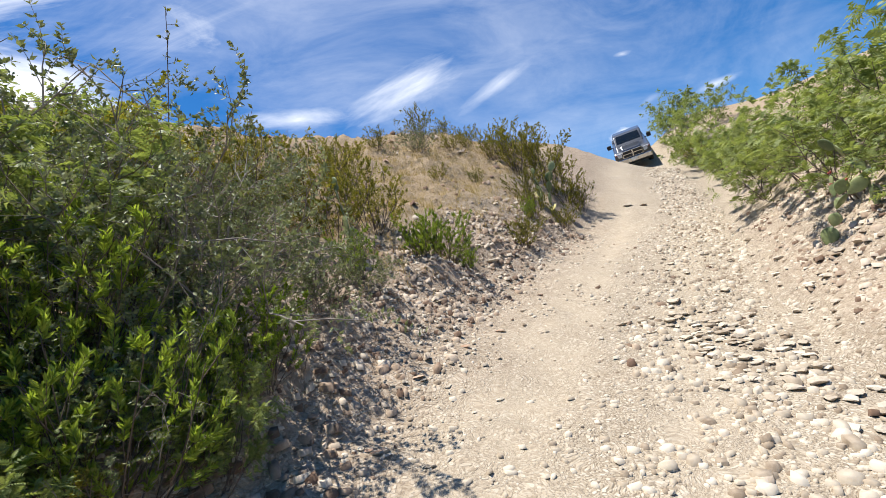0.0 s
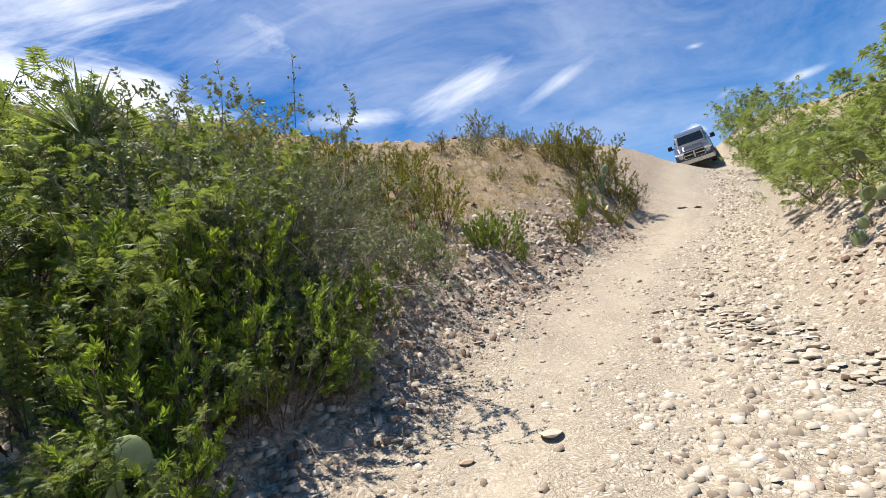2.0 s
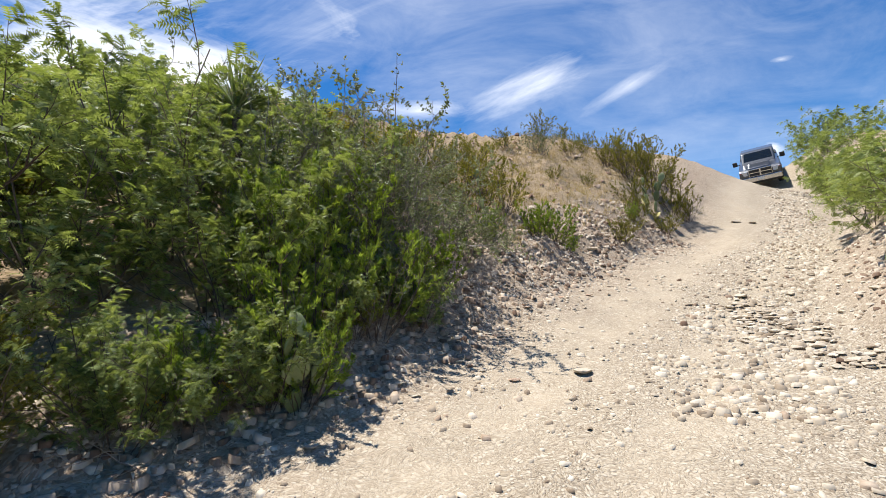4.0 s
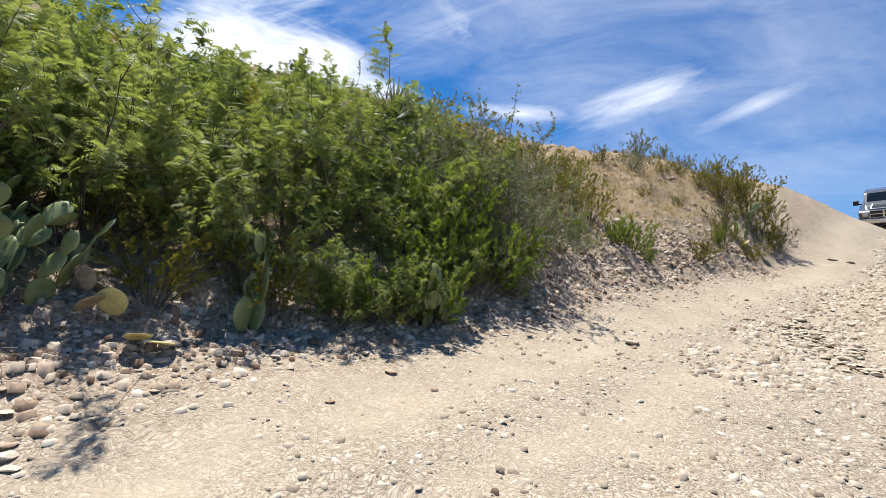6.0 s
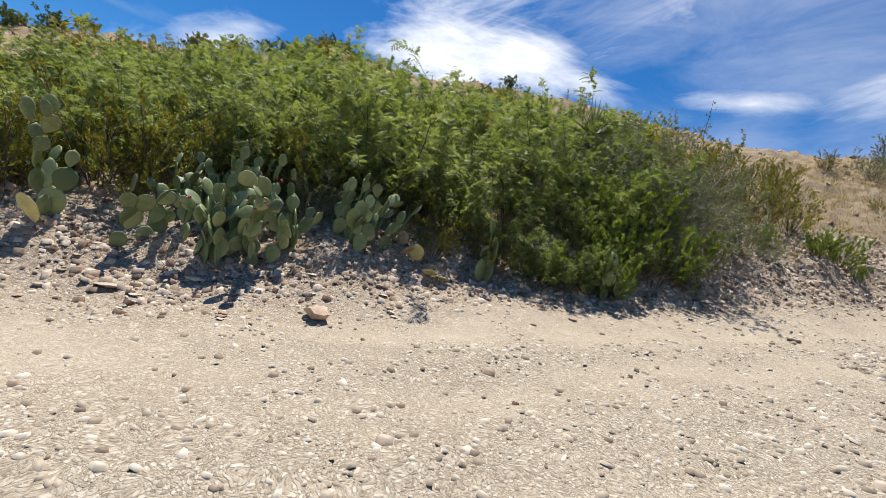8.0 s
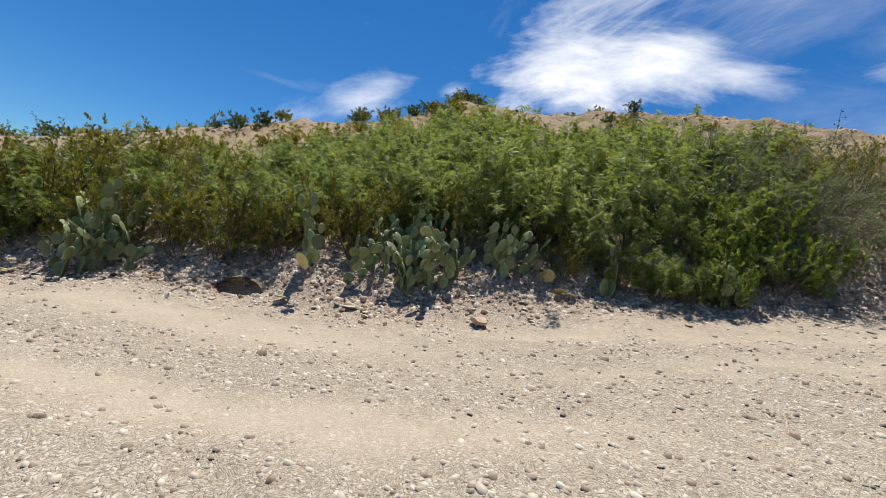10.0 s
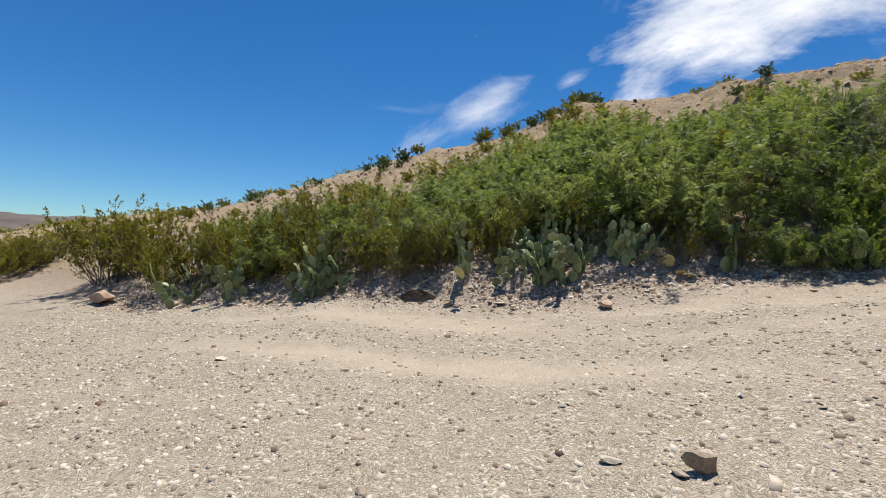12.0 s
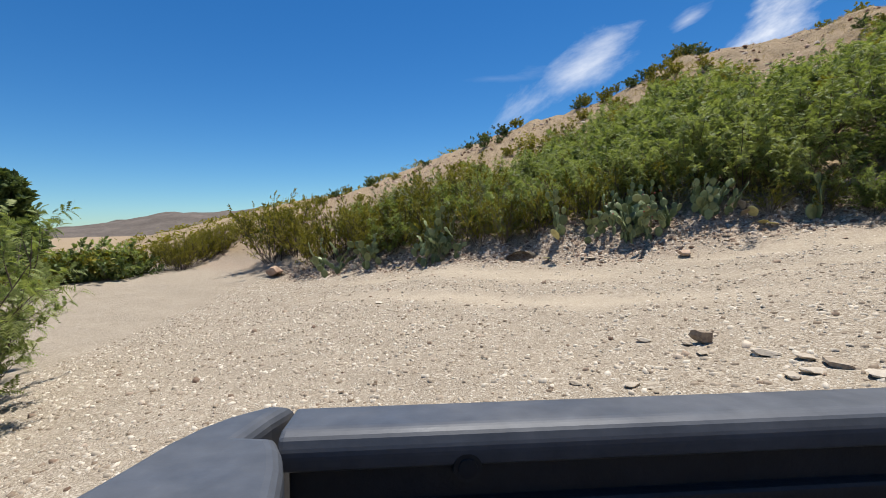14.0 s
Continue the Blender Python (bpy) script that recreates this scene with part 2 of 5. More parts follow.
def ground_material():
    m, n, l, b = material("desert_ground", 0.95, 0.12)
    pos = n.new("ShaderNodeTexCoord").outputs["Object"]
    zone = n.new("ShaderNodeAttribute")
    zone.attribute_name = "zone"
    sep = n.new("ShaderNodeSeparateColor")
    l.new(zone.outputs["Color"], sep.inputs[0])
    track, hill, red = sep.outputs[0], sep.outputs[1], sep.outputs[2]
    big, mid, fine = noise_node(n, l, pos, 0.7), noise_node(n, l, pos, 5.0, 6.0, 0.65), noise_node(n, l, pos, 60.0, 4.0, 0.7)
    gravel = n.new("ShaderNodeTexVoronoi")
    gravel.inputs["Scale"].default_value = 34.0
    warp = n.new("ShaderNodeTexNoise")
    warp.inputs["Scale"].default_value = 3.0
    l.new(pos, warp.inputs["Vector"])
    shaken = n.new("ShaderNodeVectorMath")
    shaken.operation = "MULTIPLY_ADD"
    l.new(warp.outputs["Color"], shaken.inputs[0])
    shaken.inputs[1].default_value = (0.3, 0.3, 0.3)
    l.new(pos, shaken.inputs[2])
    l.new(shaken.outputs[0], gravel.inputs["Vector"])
    tone = n.new("ShaderNodeSeparateColor")
    l.new(gravel.outputs["Color"], tone.inputs[0])
    f = nmath(n, l, "ADD", nmath(n, l, "MULTIPLY", mid, 0.5), nmath(n, l, "MULTIPLY", big, 0.5))
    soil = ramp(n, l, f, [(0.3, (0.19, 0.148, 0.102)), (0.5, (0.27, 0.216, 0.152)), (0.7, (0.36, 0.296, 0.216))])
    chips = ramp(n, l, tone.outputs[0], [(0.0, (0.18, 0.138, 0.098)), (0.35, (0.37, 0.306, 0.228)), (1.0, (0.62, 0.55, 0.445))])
    grit = n.new("ShaderNodeTexVoronoi")
    grit.inputs["Scale"].default_value = 95.0
    l.new(shaken.outputs[0], grit.inputs["Vector"])
    speck = n.new("ShaderNodeSeparateColor")
    l.new(grit.outputs["Color"], speck.inputs[0])
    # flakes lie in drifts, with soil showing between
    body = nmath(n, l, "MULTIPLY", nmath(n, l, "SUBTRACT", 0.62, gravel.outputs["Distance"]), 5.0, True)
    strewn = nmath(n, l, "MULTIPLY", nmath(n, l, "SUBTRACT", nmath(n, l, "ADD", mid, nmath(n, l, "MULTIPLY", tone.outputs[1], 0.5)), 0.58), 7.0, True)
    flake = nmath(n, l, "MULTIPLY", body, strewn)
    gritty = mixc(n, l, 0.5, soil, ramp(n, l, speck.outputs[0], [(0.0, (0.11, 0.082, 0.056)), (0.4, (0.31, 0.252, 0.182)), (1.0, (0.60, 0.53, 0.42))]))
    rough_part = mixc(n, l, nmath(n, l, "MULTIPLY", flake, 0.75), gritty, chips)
    smooth_part = mixc(n, l, nmath(n, l, "MULTIPLY", fine, 0.5), (0.47, 0.39, 0.285), gritty)
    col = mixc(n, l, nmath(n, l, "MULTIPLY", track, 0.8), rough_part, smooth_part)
    redcol = mixc(n, l, 0.5, ramp(n, l, mid, [(0.3, (0.19, 0.112, 0.068)), (0.7, (0.36, 0.25, 0.165))]), chips)
    col = mixc(n, l, red, col, redcol)
    dry = ramp(n, l, nmath(n, l, "ADD", nmath(n, l, "MULTIPLY", mid, 0.6), nmath(n, l, "MULTIPLY", fine, 0.4)), [(0.3, (0.19, 0.125, 0.066)), (0.5, (0.29, 0.205, 0.115)), (0.7, (0.39, 0.295, 0.18))])
    col = mixc(n, l, hill, col, mixc(n, l, 0.18, dry, chips))
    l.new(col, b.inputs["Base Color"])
    bare = nmath(n, l, "SUBTRACT", 1.0, nmath(n, l, "MULTIPLY", track, 0.8))
    h = nmath(n, l, "ADD", nmath(n, l, "MULTIPLY", nmath(n, l, "MULTIPLY", flake, bare), 0.6), nmath(n, l, "MULTIPLY", fine, 0.3))
    h = nmath(n, l, "ADD", h, nmath(n, l, "MULTIPLY", nmath(n, l, "SUBTRACT", 1.0, grit.outputs["Distance"]), 0.3))
    crag = nmath(n, l, "ADD", nmath(n, l, "MULTIPLY", noise_node(n, l, pos, 1.6, 6.0, 0.65), 9.0), nmath(n, l, "MULTIPLY", mid, 4.0))
    h = nmath(n, l, "ADD", h, nmath(n, l, "MULTIPLY", crag, hill))
    bump(n, l, b, h, 0.8, 0.016)
    return m


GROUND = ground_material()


# ---- building helpers ----
def mesh_of(name, verts, faces, mat, smooth=False):
    me = bpy.data.meshes.new(name)
    me.from_pydata([tuple(v) for v in verts], [], [tuple(f) for f in faces])
    me.materials.append(mat)
    if smooth:
        me.shade_smooth()
    me.update()
    return me


def quick_mesh(name, verts, tris, mat, smooth=False):
    """A triangle mesh straight from arrays."""
    verts, tris = np.asarray(verts, np.float32), np.asarray(tris, np.int32)
    me = bpy.data.meshes.new(name)
    me.vertices.add(len(verts))
    me.vertices.foreach_set("co", verts.ravel())
    me.loops.add(tris.size)
    me.loops.foreach_set("vertex_index", tris.ravel())
    me.polygons.add(len(tris))
    me.polygons.foreach_set("loop_start", np.arange(0, tris.size, 3, dtype=np.int32))
    me.materials.append(mat)
    me.update(calc_edges=True)
    if smooth:
        me.shade_smooth()
    return me


def part(name, data, parent, label="", m=None):
    ob = new(name, data)
    ob.parent = parent
    if m is not None:
        ob.matrix_basis = m
    if label:
        ob["label"] = label
    return ob


def bm_mesh(name, bm, mat, smooth=False):
    me = bpy.data.meshes.new(name)
    bm.to_mesh(me)
    bm.free()
    me.materials.append(mat)
    if smooth:
        me.shade_smooth()
    return me


# ---- the lie of the land ----
BASE = (1.385, -0.449, 1.871, 0.328, -0.352, 0.434, 0.011, -0.02, -0.177, 0.143)
FOOT = [(16, 40), (12.3, 32), (9.9, 26), (7.2, 20.4), (4.7, 14.8), (2.7, 11.2), (0.9, 8.2), (-0.7, 5.0), (-1.9, 2.4), (-2.9, 0.5), (-3.5, -1.5),
        (-4.3, -4.0), (-5.8, -6.3), (-7.6, -8.8), (-10.9, -13.2), (-14, -18.0), (-20, -26), (-29, -40), (-60, -80)]
CUT = [(2.3, -1.0), (2.9, 2.0), (3.9, 5.0), (4.8, 7.2), (6.5, 10.2), (9.0, 14.0), (11.6, 19.0), (14.2, 25.5), (16.4, 32), (19, 40)]


def smooth01(a, b, x):
    t = np.clip((x - a) / (b - a), 0, 1)
    return t * t * (3 - 2 * t)


def spline(points, step=0.5):
    p = np.array(points, float)
    out = []
    for i in range(len(p) - 1):
        a, b, c, d = p[max(i - 1, 0)], p[i], p[i + 1], p[min(i + 2, len(p) - 1)]
        k = max(2, int(np.linalg.norm(c - b) / step))
        for t in np.arange(k) / k:
            out.append(0.5 * (2 * b + (c - a) * t + (2 * a - 5 * b + 4 * c - d) * t ** 2 + (3 * b - a - 3 * c + d) * t ** 3))
    out.append(p[-1])
    return np.array(out)


def beside(curve, x, y):
    """Signed distance from a curve (to the right of its run: plus) and its nearest point."""
    a, d = curve[:-1], np.diff(curve, axis=0)
    dd = (d ** 2).sum(1)
    flat, out = np.stack([x.ravel(), y.ravel()], 1), []
    for k in range(0, len(flat), 4000):
        p = flat[k:k + 4000, None, :]
        t = np.clip(((p - a[None]) * d[None]).sum(2) / dd[None], 0, 1)
        r = ((a[None] + t[..., None] * d[None] - p) ** 2).sum(2)
        i = r.argmin(1)
        j = np.arange(len(i))
        near = a[i] + t[j, i][:, None] * d[i]
        away = flat[k:k + 4000] - near
        s = d[i, 0] * away[:, 1] - d[i, 1] * away[:, 0]
        out.append(np.stack([np.sqrt(r[j, i]) * np.where(s < 0, 1.0, -1.0), near[:, 1], near[:, 0]], 1))
    out = np.concatenate(out)
    return tuple(out[:, c].reshape(x.shape) for c in range(3))


FOOT_LINE, CUT_LINE = spline(FOOT, 0.8), spline(CUT, 0.8)


def soft_clamp(v, lo, hi):
    return np.where(v < lo, lo + np.tanh((v - lo) / 6) * 3, np.where(v > hi, hi + np.tanh((v - hi) / 6) * 3, v))


def wave(x, y, size, seed):
    """Cheap rolling noise."""
    k, out = 6.283 / size, 0
    for i in range(5):
        a = seed * 1.7 + i * 2.4
        out = out + np.sin(k * (1 + 0.23 * i) * (x * np.cos(a) + y * np.sin(a)) + 3.1 * i + seed) / 5
    return out


# local swells and dips: x, y, radius, height
SWELLS = [(11.5, 24.5, 2.8, -0.75), (12.9, 27.4, 2.0, -0.25), (-46, -23, 13, -2.0), (-36, -14, 5, -0.8), (1.5, 17.5, 3.5, 0.7), (3.8, 24.5, 5.0, 1.2), (9.5, 24.5, 3.0, 0.3), (17.0, 29.5, 3.5, 1.6),
          (3.2, 6.0, 2.2, -0.15), (3.6, 13.0, 2.0, -0.45), (-0.3, 5.6, 0.9, 0.25), (-3.0, -1.5, 1.5, 0.12), (-2.6, -10.6, 3.5, 0.25), (-6.0, -9.0, 2.0, 0.22),
          (-12.5, -16.0, 2.0, -0.35), (-5.75, -5.85, 0.55, 0.4), (-4.4, -2.6, 1.0, 0.2)]


def land(x, y):
    """Height of the ground, and the masks of track, hillside and reddish talus."""
    x, y = np.asarray(x, float), np.asarray(y, float)
    d, s, fx = beside(FOOT_LINE, x, y)
    e, q, cx = beside(CUT_LINE, x, y)
    up = smooth01(-0.5, 0.5, d)
    right = smooth01(0, 1.0, e) * smooth01(-1.0, 4.5, q)
    bx = x + (fx - x) * up + (cx - x) * right * (1 - up)
    by = y + (s - y) * up + (q - y) * right * (1 - up)
    u, v = soft_clamp(bx, -13, 12) / 10, soft_clamp(by, -19, 23.5) / 10
    c = BASE
    z = c[0] + c[1] * u + c[2] * v + c[3] * u * u + c[4] * u * v + c[5] * v * v + c[6] * u ** 3 + c[7] * u * u * v + c[8] * u * v * v + c[9] * v ** 3
    d = d + 0.22 * wave(x, y, 2.3, 1) + 0.12 * wave(x, y, 0.9, 5)
    rise = np.interp(-s, [-30, -20, -15, -8, 0, 8, 13, 18, 26, 34, 60], [0.25, 0.42, 0.58, 0.64, 0.55, 0.54, 0.48, 0.46, 0.44, 0.36, 0.25])
    reach = np.interp(-s, [-30, -20, -15, -10, -4, 2, 14, 32], [2, 2.5, 5.5, 8.0, 13.0, 19.0, 21.0, 24.0])
    p = np.maximum(d, 0)
    p = np.where(p < reach, p, reach + 3 * np.tanh((p - reach) / 5))
    hill = rise * p * p / (p + 0.5)
    step = np.interp(-s, [-22, -16, -12, -3, 0, 8, 14], [0.3, 0.9, 1.0, 0.75, 0.4, 0.45, 0.3])
    z = z + hill + step * smooth01(-0.75, 1.15, d) * smooth01(-40, -20, s)
    e = e + 0.2 * wave(x, y, 2.0, 3)
    cut = smooth01(-1.0, 4.5, q)
    g = np.maximum(e, 0)
    z = z + cut * (0.62 * np.minimum(g, 1.7) + 0.22 * np.clip(g - 1.7, 0, 8))
    z = z + 0.05 * wave(x, y, 3.1, 7) + 0.022 * wave(x, y, 0.8, 2) + smooth01(0.5, 4, d) * (0.20 * wave(x, y, 2.6, 4) + 0.09 * wave(x, y, 0.9, 9))
    far = np.hypot(x + 2, y)
    z = z + smooth01(30, 90, far) * 0.6 * wave(x, y, 40, 6) - 9.0 * smooth01(55, 150, far) * smooth01(-12, -45, y)
    for bx, by, size, lift in SWELLS:
        z = z + lift * np.exp(-((x - bx) ** 2 + (y - by) ** 2) / size ** 2)
    # burrow in the bank
    hx, hy = (x + 6.3) * 0.55 + (y + 6.95) * 0.83, (x + 6.3) * -0.83 + (y + 6.95) * 0.55
    z = z - 0.42 * np.exp(-((hx / 0.5) ** 2 + (hy / 0.36) ** 2) ** 1.6)
    # wheel tracks: up the hill and across the flat
    t1, t2 = np.abs(d + 1.45), np.abs(d + 2.95)
    near = smooth01(-7, -2, y)
    track = np.maximum(np.exp(-(t1 / 0.55) ** 2), 0.8 * np.exp(-(t2 / 0.4) ** 2)) * near * (0.65 + 0.35 * wave(x, y, 1.4, 8))
    sweep = np.maximum(np.exp(-((d + 1.95) / 0.65) ** 2), np.exp(-((d + 4.4) / 0.5) ** 2)) * (1 - near) * 0.9 * smooth01(-16, -9, y)
    track = np.clip(np.maximum(track, sweep) * (d < 0.2) * (e < 0.3), 0, 1)
    z = z - 0.05 * track
    grass = smooth01(0.6, 2.2, d)
    red = np.exp(-((d - 0.3) / 1.0) ** 2) * 0.95 + 0.45 * smooth01(0, 0.6, e) * cut
    return z, track, np.clip(grass + 0.6 * cut * smooth01(1.5, 3, e), 0, 1), np.clip(red, 0, 1)


def height(x, y):
    return float(land(np.array([x]), np.array([y]))[0][0])


def off_foot(x, y):
    return beside(FOOT_LINE, np.asarray(x, float), np.asarray(y, float))[0]


def bank(y, d):
    """The place d metres up the hill from the foot of the bank where that crosses y."""
    i = int(np.argmin(np.abs(FOOT_LINE[:, 1] - y)))
    t = FOOT_LINE[min(i + 1, len(FOOT_LINE) - 1)] - FOOT_LINE[max(i - 1, 0)]
    t = t / np.linalg.norm(t)
    return float(FOOT_LINE[i][0] + t[1] * d), float(FOOT_LINE[i][1] - t[0] * d)


def axis(lo, hi, step, far, grow=1.13):
    v, s = [lo], step
    while v[-1] > -far:
        s *= grow
        v.append(v[-1] - s)
    w, s = [hi], step
    while w[-1] < far:
        s *= grow
        w.append(w[-1] + s)
    return np.array(sorted(set(np.round(np.concatenate([v, np.arange(lo, hi, step), w]), 4))))


gx, gy = axis(-12.0, 8.0, 0.13, 2600, 1.15), axis(-17.0, 13.0, 0.14, 2600, 1.15)
X, Y = np.meshgrid(gx, gy, indexing="ij")
Z, TRACK, HILL, RED = (a.ravel() for a in land(X.ravel(), Y.ravel()))
ni, nj = X.shape
k = (np.arange(ni - 1)[:, None] * nj + np.arange(nj - 1)[None, :]).ravel()
tris = np.concatenate([np.stack([k, k + nj, k + nj + 1], 1), np.stack([k, k + nj + 1, k + 1], 1)])
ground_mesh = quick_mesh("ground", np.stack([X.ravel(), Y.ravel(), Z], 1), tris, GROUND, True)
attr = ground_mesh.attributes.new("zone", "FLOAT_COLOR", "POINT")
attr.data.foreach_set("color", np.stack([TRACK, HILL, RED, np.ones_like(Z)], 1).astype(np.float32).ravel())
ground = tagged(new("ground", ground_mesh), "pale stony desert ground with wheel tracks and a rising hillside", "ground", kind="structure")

# far mountains, a ridge all round, higher to the south-west
ROCKY = varied("far_rock", [(0.3, (0.08, 0.066, 0.055)), (0.5, (0.135, 0.112, 0.093)), (0.7, (0.20, 0.165, 0.138))], 0.02, 0.95, 0.1, 0.6, 3.0, random=0, fine=9.0)


def mountains():
    verts, faces, n, rows = [], [], 420, 14
    for i in range(n):
        a = 2 * math.pi * i / n
        ca, sa = math.cos(a), math.sin(a)
        peak = np.interp(math.degrees(a), [0, 150, 180, 190, 200, 203, 209, 215, 217, 221, 224, 230, 260, 360], [55, 60, 80, 90, 85, 70, 52, 51, 44, 27, 17, 15, 30, 55])
        peak += 3.0 * noise.noise((ca * 17, sa * 17, 4.0)) + 2.0 * noise.noise((ca * 50, sa * 50, 2.0))
        for j in range(rows):
            t = j / (rows - 1)
            r = 900 + 500 * t
            h = -12 + (peak + 12) * math.sin(min(t * 1.25, 1) * math.pi / 2) ** 1.3 + 9 * t * noise.fractal((ca * r / 90, sa * r / 90, 0.5), 0.8, 2.0, 4)
            if t > 0.85:
                h -= (t - 0.85) * 200
            verts.append((ca * r, sa * r, h))
    for i in range(n):
        for j in range(rows - 1):
            a, b = i * rows + j, ((i + 1) % n) * rows + j
            faces.append((a, b, b + 1, a + 1))
    return mesh_of("mountains", verts, faces, ROCKY, True)


tagged(new("backdrop", mountains()), "distant bare brown mountain ridge", "mountains", kind="structure")


# ---- plants ----
def cross(a, b):
    return np.stack([a[..., 1] * b[..., 2] - a[..., 2] * b[..., 1], a[..., 2] * b[..., 0] - a[..., 0] * b[..., 2], a[..., 0] * b[..., 1] - a[..., 1] * b[..., 0]], -1)


def units(v):
    return v / (np.sqrt((v * v).sum(-1, keepdims=True)) + 1e-9)


def tubes(lines, sides=3):
    """Thin tapered tubes along polylines of (points, first radius, last radius)."""
    verts, tris, base = [], [], 0
    for pts, r0, r1 in lines:
        pts = np.asarray(pts, float)
        n = len(pts)
        d = np.gradient(pts, axis=0)
        d /= np.linalg.norm(d, axis=1, keepdims=True) + 1e-9
        ref = np.where(np.abs(d[:, 2:3]) < 0.9, np.array([[0, 0, 1.0]]), np.array([[1.0, 0, 0]]))
        u = cross(d, ref)
        u /= np.linalg.norm(u, axis=1, keepdims=True) + 1e-9
        w = cross(d, u)
        rad = np.linspace(r0, r1, n)[:, None, None]
        a = np.arange(sides) * 2 * math.pi / sides
        ring = pts[:, None, :] + rad * (np.cos(a)[None, :, None] * u[:, None, :] + np.sin(a)[None, :, None] * w[:, None, :])
        verts.append(ring.reshape(-1, 3))
        for i in range(n - 1):
            for j in range(sides):
                p, q = base + i * sides + j, base + i * sides + (j + 1) % sides
                tris += [(p, q, q + sides), (p, q + sides, p + sides)]
        base += n * sides
    return np.concatenate(verts), np.array(tris)


def unit(v):
    return v / (np.linalg.norm(v) + 1e-9)


def bough(rng, start, way, length, n, wander, lift):
    pts, p, d = [start], start.copy(), unit(way)
    for _ in range(n):
        d = unit(d + rng.normal(0, wander, 3) + np.array([0, 0, lift]))
        p = p + d * length / n
        pts.append(p.copy())
    return np.array(pts), d


def along(pts, t):
    f = t * (len(pts) - 1)
    i = min(int(f), len(pts) - 2)
    return pts[i] + (f - i) * (pts[i + 1] - pts[i]), unit(pts[i + 1] - pts[i])


def frame_of(d, rng):
    side = unit(cross(d, rng.normal(0, 1, 3)))
    return side, cross(d, side)


def skeleton(rng, stems, spread, tall, levels, wander, lift, base=0.12):
    """Boughs of a many-stemmed shrub: all polylines with radii, and the finest ones that bear leaves."""
    lines, fine = [], []
    for i in range(stems):
        a = 2 * math.pi * (i + rng.random() * 0.8) / stems
        lean = spread * (0.25 + 0.95 * rng.random())
        way = np.array([math.cos(a) * lean, math.sin(a) * lean, 1.0])
        start = np.array([math.cos(a), math.sin(a), 0]) * base * rng.random() + np.array([0, 0, -0.08])
        pts, d = bough(rng, start, way, tall * (0.72 + 0.36 * rng.random()), 6, wander, lift)
        r = 0.005 * tall + 0.002
        lines.append((pts, r, r * 0.35))
        level = [(pts, r * 0.5)]
        for count, rel, sp in levels:
            nxt = []
            for parent, pr in level:
                whole = np.linalg.norm(np.diff(parent, axis=0), axis=1).sum()
                for kk in range(count):
                    t = 0.12 + 0.86 * (kk + rng.random()) / count
                    p, d = along(parent, t)
                    s, u = frame_of(d, rng)
                    w = d + sp * (s * (0.5 + rng.random()) + 0.2 * u)
                    q, _ = bough(rng, p, w, whole * rel * (0.6 + 0.6 * rng.random()) * (1.15 - 0.5 * t), 3 if pr > 0.0025 else 2, wander * 1.2, lift)
                    lines.append((q, pr, pr * 0.35))
                    nxt.append((q, pr * 0.5))
            level = nxt
        fine += [q for q, _ in level]
    return lines, fine


def nodes_along(rng, fine, each, first):
    """Places and directions spread along twigs."""
    P, D = [], []
    for q in fine:
        t = np.minimum(0.999, first + (1 - first) * (np.arange(each) + rng.random(each)) / each) * (len(q) - 1)
        i = np.minimum(t.astype(int), len(q) - 2)
        step = q[i + 1] - q[i]
        P.append(q[i] + (t - i)[:, None] * step)
        D.append(units(step))
    return np.concatenate(P), np.concatenate(D)


def fronds(rng, fine, each, length, pairs, leaf, width, droop=0.3):
    """Feathery leaves: each a stalk with pairs of narrow leaflets."""
    P, D = nodes_along(rng, fine, each, 0.12)
    n, up = len(P), np.array([0, 0, 1.0])
    w = units(D * 0.55 + units(cross(D, rng.normal(0, 1, (n, 3)))) + up * 0.15)
    side = units(cross(w, units(up + rng.normal(0, 0.45, (n, 3)))))
    L = length * (0.65 + 0.6 * rng.random((n, 1, 1)))
    t = ((np.arange(pairs) + 0.6) / pairs)[None, :, None]
    mid = P[:, None] + w[:, None] * L * t - up * droop * L * t ** 2
    ll = leaf * (1.0 - 0.45 * np.abs(t - 0.45)) * (0.8 + 0.4 * rng.random((n, 1, 1)))
    V = [np.stack([P - side * 0.0016, P + side * 0.0016, mid[:, -1]], 1).reshape(-1, 3)]
    for sg in (-1, 1):
        tip = mid + (side * sg * 0.9 + w * 0.45)[:, None] * ll - up * 0.25 * ll
        V.append(np.stack([mid - w[:, None] * width * 0.5, mid + w[:, None] * width * 0.5, tip], 2).reshape(-1, 3))
    V = np.concatenate(V)
    return V, np.arange(len(V)).reshape(-1, 3)


def leaves(rng, fine, each, leaf, width, cluster=2, first=0.15, up=0.5):
    """Small pointed leaves in clusters along twigs."""
    P, D = nodes_along(rng, fine, each, first)
    P, D = np.repeat(P, cluster, 0), np.repeat(D, cluster, 0)
    n = len(P)
    D = units(units(cross(D, rng.normal(0, 1, (n, 3)))) + D * up + np.array([0, 0, 0.25]))
    L = leaf * (0.6 + 0.8 * rng.random((n, 1)))
    side = units(cross(D, rng.normal(0, 1, (n, 3))))
    W = width * (0.7 + 0.6 * rng.random((n, 1)))
    bend = cross(D, side) * L * 0.12
    V = np.stack([P, P + D * L * 0.45 + side * W / 2 + bend, P + D * L, P + D * L * 0.45 - side * W / 2 + bend], 1).reshape(-1, 3)
    b = np.arange(n)[:, None] * 4
    return V, np.concatenate([b + np.array([[0, 1, 2]]), b + np.array([[0, 2, 3]])])


